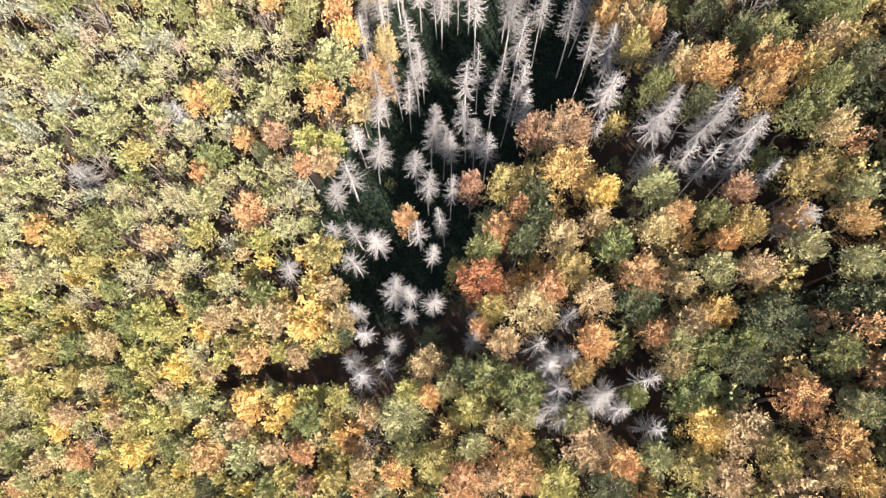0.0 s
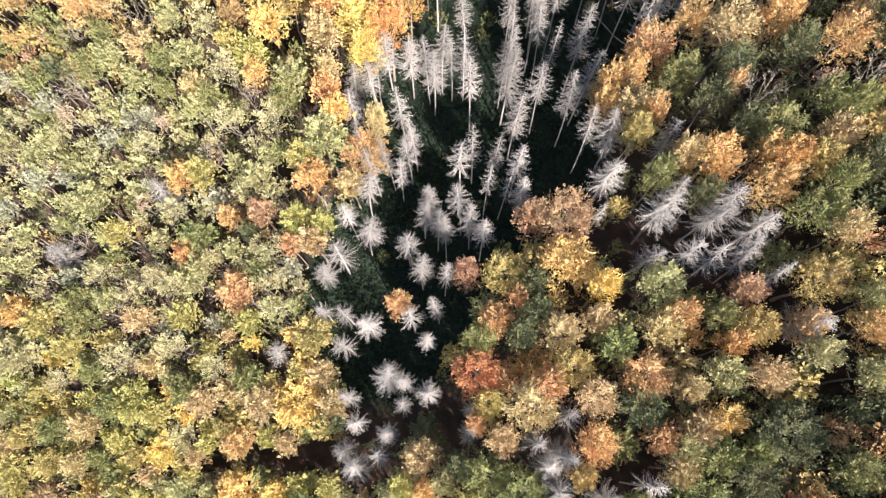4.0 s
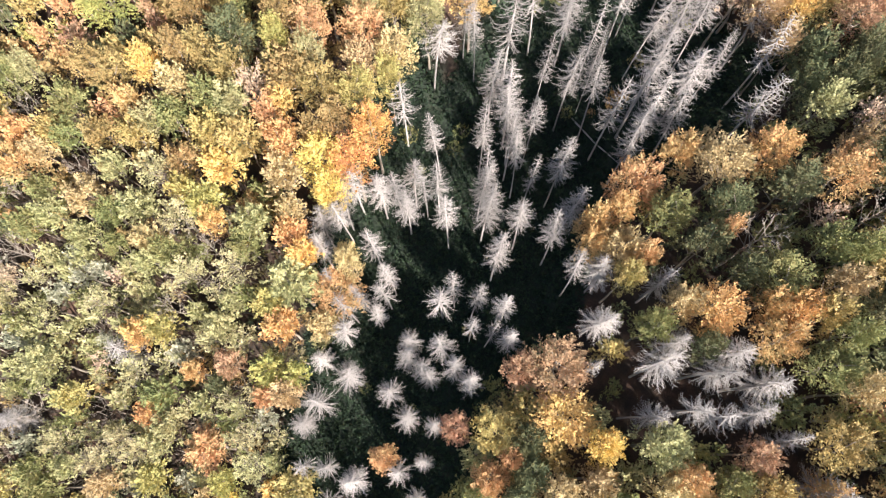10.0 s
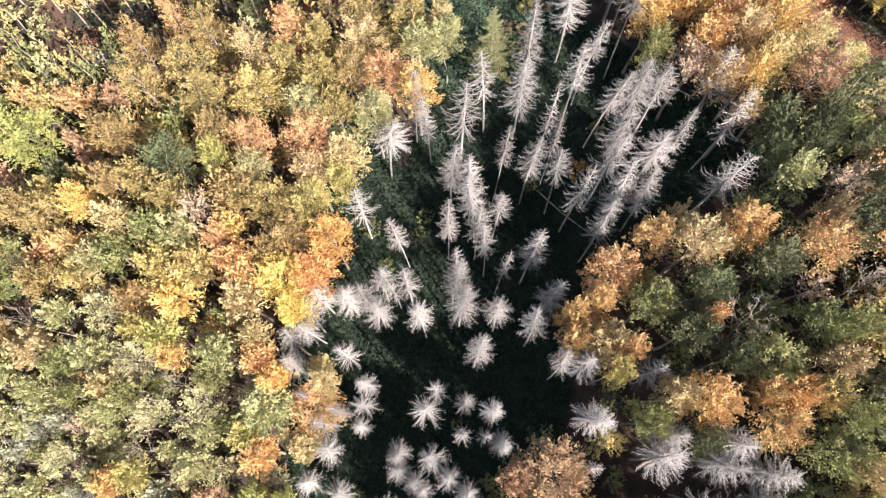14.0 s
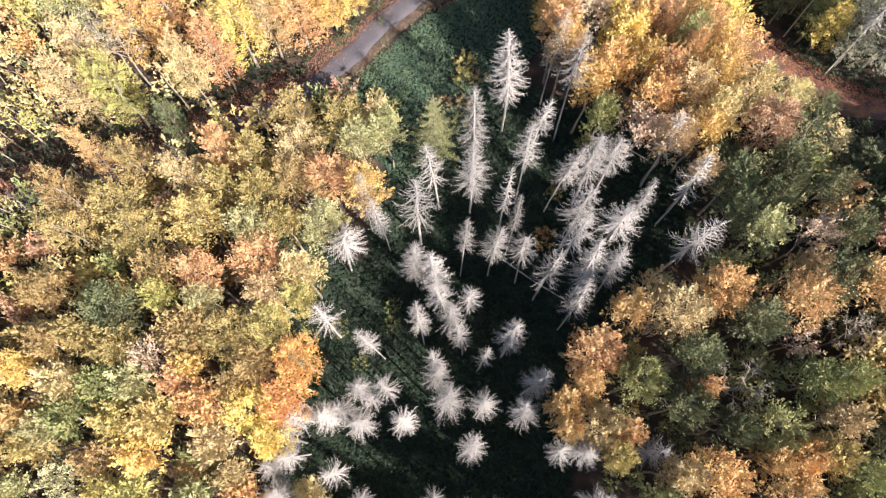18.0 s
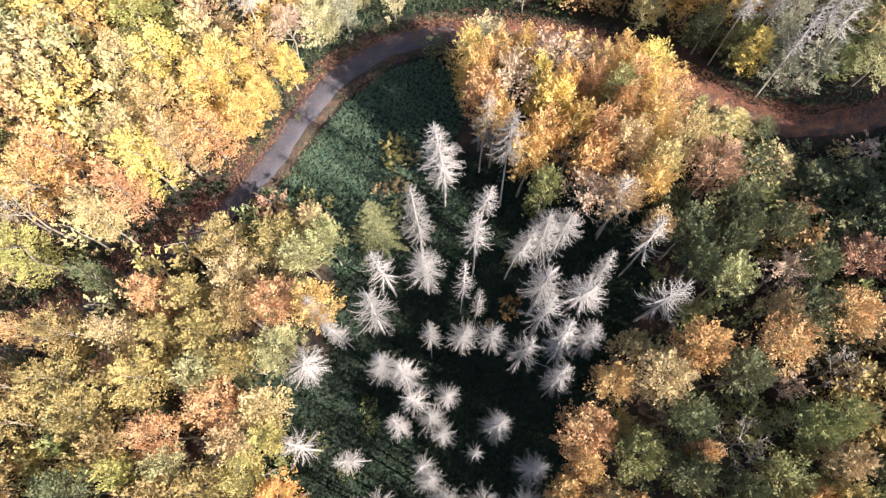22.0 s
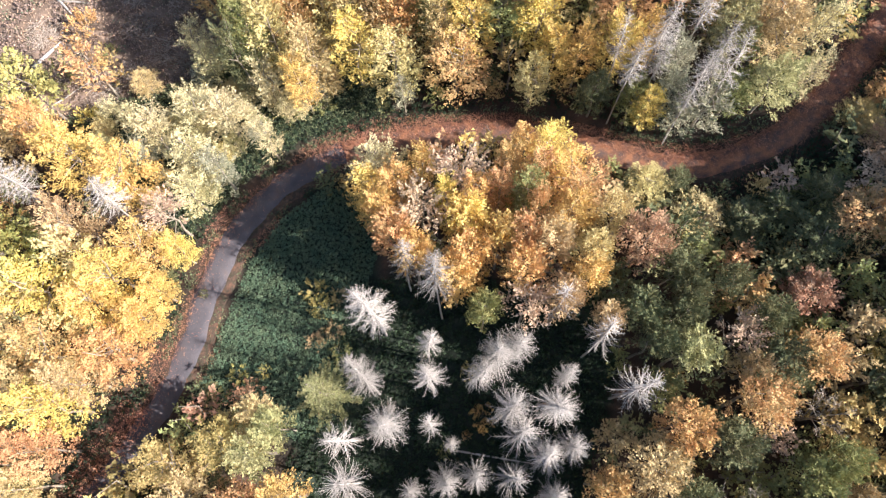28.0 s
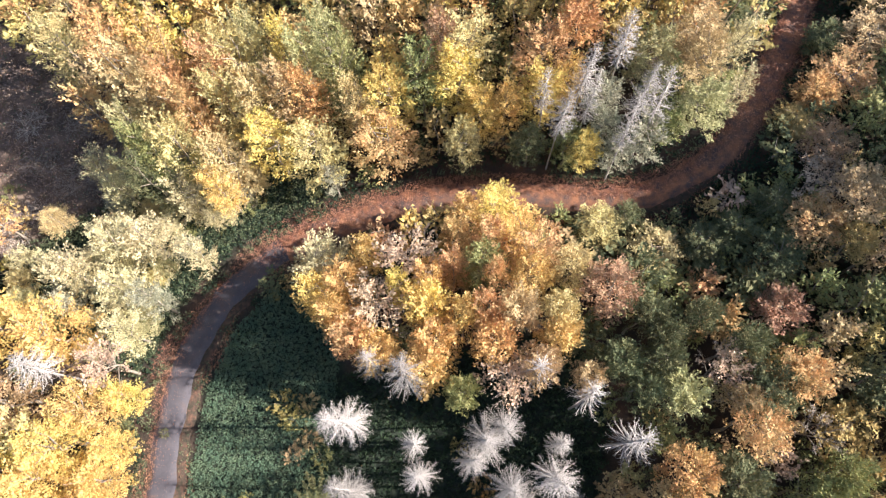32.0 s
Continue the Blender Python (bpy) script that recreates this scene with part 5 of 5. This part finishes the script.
def shrub(kind, x, y, height, radius):
    """A low bush on a few stems."""
    number = len(BUSHES) % 3
    key = (kind, number)
    if key not in BUSHES:
        r = np.random.default_rng(900 + len(BUSHES))
        q = crown_sprays(r, 44, 26, low=0.5, high=4.0, ragged=0.4, size=0.25, length=1.1)
        stems = Tubes(4)
        for i in range(6):
            w = i * 1.05 + r.normal() * 0.2
            stems.limb([Vector((0, 0, -0.3)), Vector((math.cos(w) * 0.7, math.sin(w) * 0.7, 1.5)), Vector((math.cos(w) * 1.6, math.sin(w) * 1.6, 3.0))], [0.06, 0.04, 0.015])
        BUSHES[key] = (stems.mesh("stem", BARK), leaves_mesh("foliage", q, LEAF_MAT[kind]))
    stem, foliage = BUSHES[key]
    base = new("shrub")
    base.matrix_world = pose(x, y, float(ground_z(x, y)), 0, 0, (x * 77 + y * 31) % 360) @ Matrix.Diagonal((radius / 3, radius / 3, height / 4, 1))
    part("stem", stem, base)
    part("foliage", foliage, base)
    return tagged(base, LEAVES[kind][2].split("with")[1].replace(" a ", " ").replace(" an ", " ").replace("crown", "leaves").strip() + " on a low shrub in the undergrowth", "shrub", "shrubs in the open")


def log(x0, y0, x1, y1, radius, lift=0.15):
    """A fallen stem lying along the ground."""
    a, b = Vector((x0, y0, float(ground_z(x0, y0)) + lift)), Vector((x1, y1, float(ground_z(x1, y1)) + lift))
    t = Tubes(8)
    mid = a.lerp(b, 0.5)
    mid.z = float(ground_z(mid.x, mid.y)) + lift
    t.limb([a, a.lerp(mid, 0.5), mid, mid.lerp(b, 0.5), b], [radius, radius * 0.95, radius * 0.85, radius * 0.7, radius * 0.4])
    n = len(t.verts)
    t.faces += [tuple(range(7, -1, -1)), tuple(range(n - 8, n))]
    ob = new("log", t.mesh("log", DEADWOOD))
    return tagged(ob, "fallen bleached tree trunk lying on the ground", "log", "fallen trunks")


living_spruce(23.9, 109.9, 29.2, 4.9)
shrub("y", 33.1, 120.7, 3.6, 2.0)
shrub("y", 32.0, 118.9, 3.2, 1.9)
shrub("b", 30.5, 115.7, 2.2, 1.9)
shrub("b", 28.1, 116.7, 1.8, 1.7)
shrub("g", 29.4, 113.6, 2.0, 1.8)
shrub("b", 34.6, 118.0, 2.2, 1.8)
shrub("r", 16.5, 118.2, 4.2, 2.9)
shrub("y", 18.0, 121.2, 2.2, 1.5)
shrub("y", 20.5, 119.0, 1.8, 1.1)
shrub("g", 14.2, 121.2, 2.6, 1.7)
shrub("a", 35.8, 92.2, 6.0, 2.2)
shrub("o", 32.3, 92.5, 1.8, 0.9)
shrub("G", 45.8, 101.7, 5.0, 2.1)
shrub("g", 28.3, 93.7, 2.5, 1.3)
shrub("g", 9.4, 92.7, 3.5, 1.6)
shrub("g", 1.1, 85.8, 3.5, 1.7)
shrub("g", -0.1, 91.8, 4.0, 1.9)
shrub("y", 39.3, 97.8, 4.0, 1.5)
shrub("g", 7.9, 90.0, 3.0, 1.7)
shrub("g", 7.8, 57.3, 2.4, 1.3)
shrub("y", -3.3, 45.0, 1.8, 1.0)
shrub("g", -11.7, 49.5, 2.4, 1.4)
shrub("g", 23.0, 131.5, 1.0, 0.7)
log(29.4, 92.9, 35.9, 82.0, 0.16)
log(30.4, 170.5, 35.8, 171.0, 0.28)
log(23.7, 165.3, 35.2, 164.1, 0.14)
log(40.0, 176.0, 43.0, 172.5, 0.2)
log(40.1, 176.5, 39.8, 173.3, 0.22)
shrub("a", 39.4, 169.6, 4.5, 2.6)
shrub("y", 29.3, 168.3, 2.6, 2.6)
shrub("g", 31.7, 166.6, 3.0, 3.0)
shrub("g", 27.9, 171.8, 2.4, 2.4)
shrub("g", 39.5, 165.3, 1.4, 1.5)
shrub("Y", 30.4, 159.8, 2.4, 2.2)
for x, y, h, w in ((45.1, 147.9, 2.4, 2.4), (45.9, 143.0, 2.0, 2.2), (37.4, 148.5, 3.4, 2.4), (36.6, 145.0, 3.0, 2.2), (33.2, 149.6, 3.2, 2.0), (50.2, 140.6, 2.2, 2.2), (54.0, 137.6, 2.4, 2.0)):
    shrub("c" if x < 40 else "g", x, y, h, w)


def brush_pile(x, y, radius, height, seed):
    """A heap of cut branches."""
    r = np.random.default_rng(seed)
    t = Tubes(3)
    z = float(ground_z(x, y))
    for i in range(260):
        d = radius * math.sqrt(r.random())
        w = r.uniform(0, math.tau)
        c = Vector((d * math.cos(w), d * math.sin(w), height * (1 - (d / radius) ** 2) * r.random()))
        e = Vector((*r.normal(size=2), r.normal() * 0.25)).normalized() * r.uniform(0.4, 1.3)
        k = r.uniform(0.012, 0.035)
        t.limb([c - e, c + Vector(r.normal(size=3) * 0.1), c + e], [k, k * 0.8, k * 0.4])
    ob = new("brush_pile", t.mesh("brush_pile", TWIG))
    ob.matrix_world = pose(x, y, z - 0.1)
    return tagged(ob, "heap of cut brown brushwood lying on the cleared ground", "brushwood", "brush piles on the cleared ground")


for i, (x, y, w) in enumerate(((34.8, 173.9, 2.6), (34.0, 162.1, 2.8), (45.2, 166.1, 3.2), (44.8, 161.3, 2.8), (39.0, 161.6, 2.2), (50.5, 158.0, 2.8), (52.5, 164.5, 3.0), (49.0, 170.0, 2.6), (25.5, 169.5, 2.2), (46.0, 157.5, 2.4))):
    brush_pile(x, y, w, 0.9, 40 + i)
SCRUB = OPEN_GROUND
scatter("clearing_scrub", SCRUB, 0.7, 0.22, 0.5, LEAF_MAT["p"], "brown brushwood and dry herbs on the cleared ground", "scrub", density=0.6)
BRUSH = wood_material("cut_brushwood", (0.34, 0.25, 0.22), (0.20, 0.15, 0.13))
scatter("cut_brushwood", SCRUB, 0.5, 0.30, 0.45, BRUSH, "cut brown brushwood strewn over the cleared ground", "brushwood", density=0.75,
        keep=lambda x, y: math.sin(x * 0.55 + 1.5 * math.sin(y * 0.3)) * math.sin(y * 0.6) > -0.25)
scatter("clearing_herbs", SCRUB, 1.1, 0.22, 0.5, GRASS, "patchy green herbs on the cleared ground", "grass", density=0.4)

# ---- the rest of the wood, closing the gaps between the trees above ----
fill = np.random.default_rng(21)
HULL = [(-116, -27), (76, -26), (84, 38), (90, 50), (124, 60), (126, 100), (90, 140), (74, 178), (40, 196), (5, 168), (-35, 150), (-66, 122), (-96, 84), (-118, 40)]
GRID = {}
for tx, ty, tr in TREES:
    GRID.setdefault((int(tx // 8), int(ty // 8)), []).append((tx, ty, tr, True))


def wood_kind(x, y):
    """Colours of the wood change from the sage-green lower slope to the golden upper wood."""
    u = fill.random()
    if 92 < y < 123 and x < 14:
        pool = "nmornmgeydoal"
    elif y > 95 and x < 22:
        pool = "eYeaebYyelgo"
    elif x < 5 and 76 < y < 95:
        pool = "mynogmnobgdr"
    elif x < -20 and y < 95:
        pool = "lscslkslcpksgl" if y > 35 else "yyglyGyyYgbl"
    elif x > 45 and 45 < y < 95:
        pool = "mbpdgbddogm"
    elif x > 45 and y > 45:
        pool = "mbmaYbgmoea"
    else:
        pool = "mgbglmyaodo"
    return pool[int(u * len(pool))]


def crowded(x, y, r, ease, hug):
    cx, cy = int(x // 8), int(y // 8)
    for a in (cx - 1, cx, cx + 1):
        for b in (cy - 1, cy, cy + 1):
            for tx, ty, tr, placed in GRID.get((a, b), ()):
                if (tx - x) ** 2 + (ty - y) ** 2 < (hug * tr + 0.34 * r if placed else ease * (tr + r)) ** 2:
                    return True
    return False


STANDING = np.array(SPRUCES)
UNDERSTOREY = {}
for attempt in range(60000):
    x, y = fill.uniform(-120, 127), fill.uniform(-28, 196)
    r = fill.uniform(1.8, 2.8) if x < -15 else fill.uniform(2.5, 3.8)
    if not inside(HULL, x, y) or inside(CLEARING, x, y) or inside(MEADOW, x, y) or inside(OPEN_GROUND, x, y) or inside(BANK, x, y) or inside(GLADE, x, y) or inside(GULLY, x, y):
        continue
    young = attempt > 43000
    if young:
        r = fill.uniform(1.4, 2.3)
    if crowded(x, y, r, 0.42 if young else 0.5 if x < -15 else 0.56, 0.5 if young else 0.88) or road_gap(x, y) < (3.8 if x < 8 else 3.6 if young else 5.0):
        continue
    if float(((STANDING - (x, y)) ** 2).sum(1).min()) < (r + 1.9) ** 2:
        continue
    kind = "dgmdgl"[attempt % 6] if young else wood_kind(x, y)
    form = "young" if young or road_gap(x, y) < 11 else {"k": "far_bare", "p": "far_thin", "s": "far_thin"}.get(kind, "far" if x > -15 else "far_small")
    if form == "young" and kind == "k":
        kind = "p"
    s = shape(form, 1 + attempt % 4)
    h = (fill.uniform(3.5, 7.0) if young and road_gap(x, y) < 9 else fill.uniform(8.0, 12.5) if young else fill.uniform(13.5, 17.3))
    h = min(h, tallest(x, y)) / 18.0
    GRID.setdefault((int(x // 8), int(y // 8)), []).append((x, y, r, False))
    if not young:
        stand(s, kind, x, y, h, r / 3, fill.uniform(0, 360))
        continue
    w = fill.uniform(0, math.tau)
    turned = np.array(((math.cos(w), -math.sin(w), 0), (math.sin(w), math.cos(w), 0), (0, 0, 1)))
    UNDERSTOREY.setdefault(kind, []).append((s["sprays"] * (r / 3, r / 3, h)) @ turned.T + (x, y, float(ground_z(x, y))))
for kind, crowns in UNDERSTOREY.items():
    ob = new("understorey", leaves_mesh("understorey", np.concatenate(crowns), LEAF_MAT[kind]))
    tagged(ob, "understorey saplings with" + LEAVES[kind][2].split("with")[-1].replace("crown", "leaves") + " filling the wood", "understorey", kind="stuff")
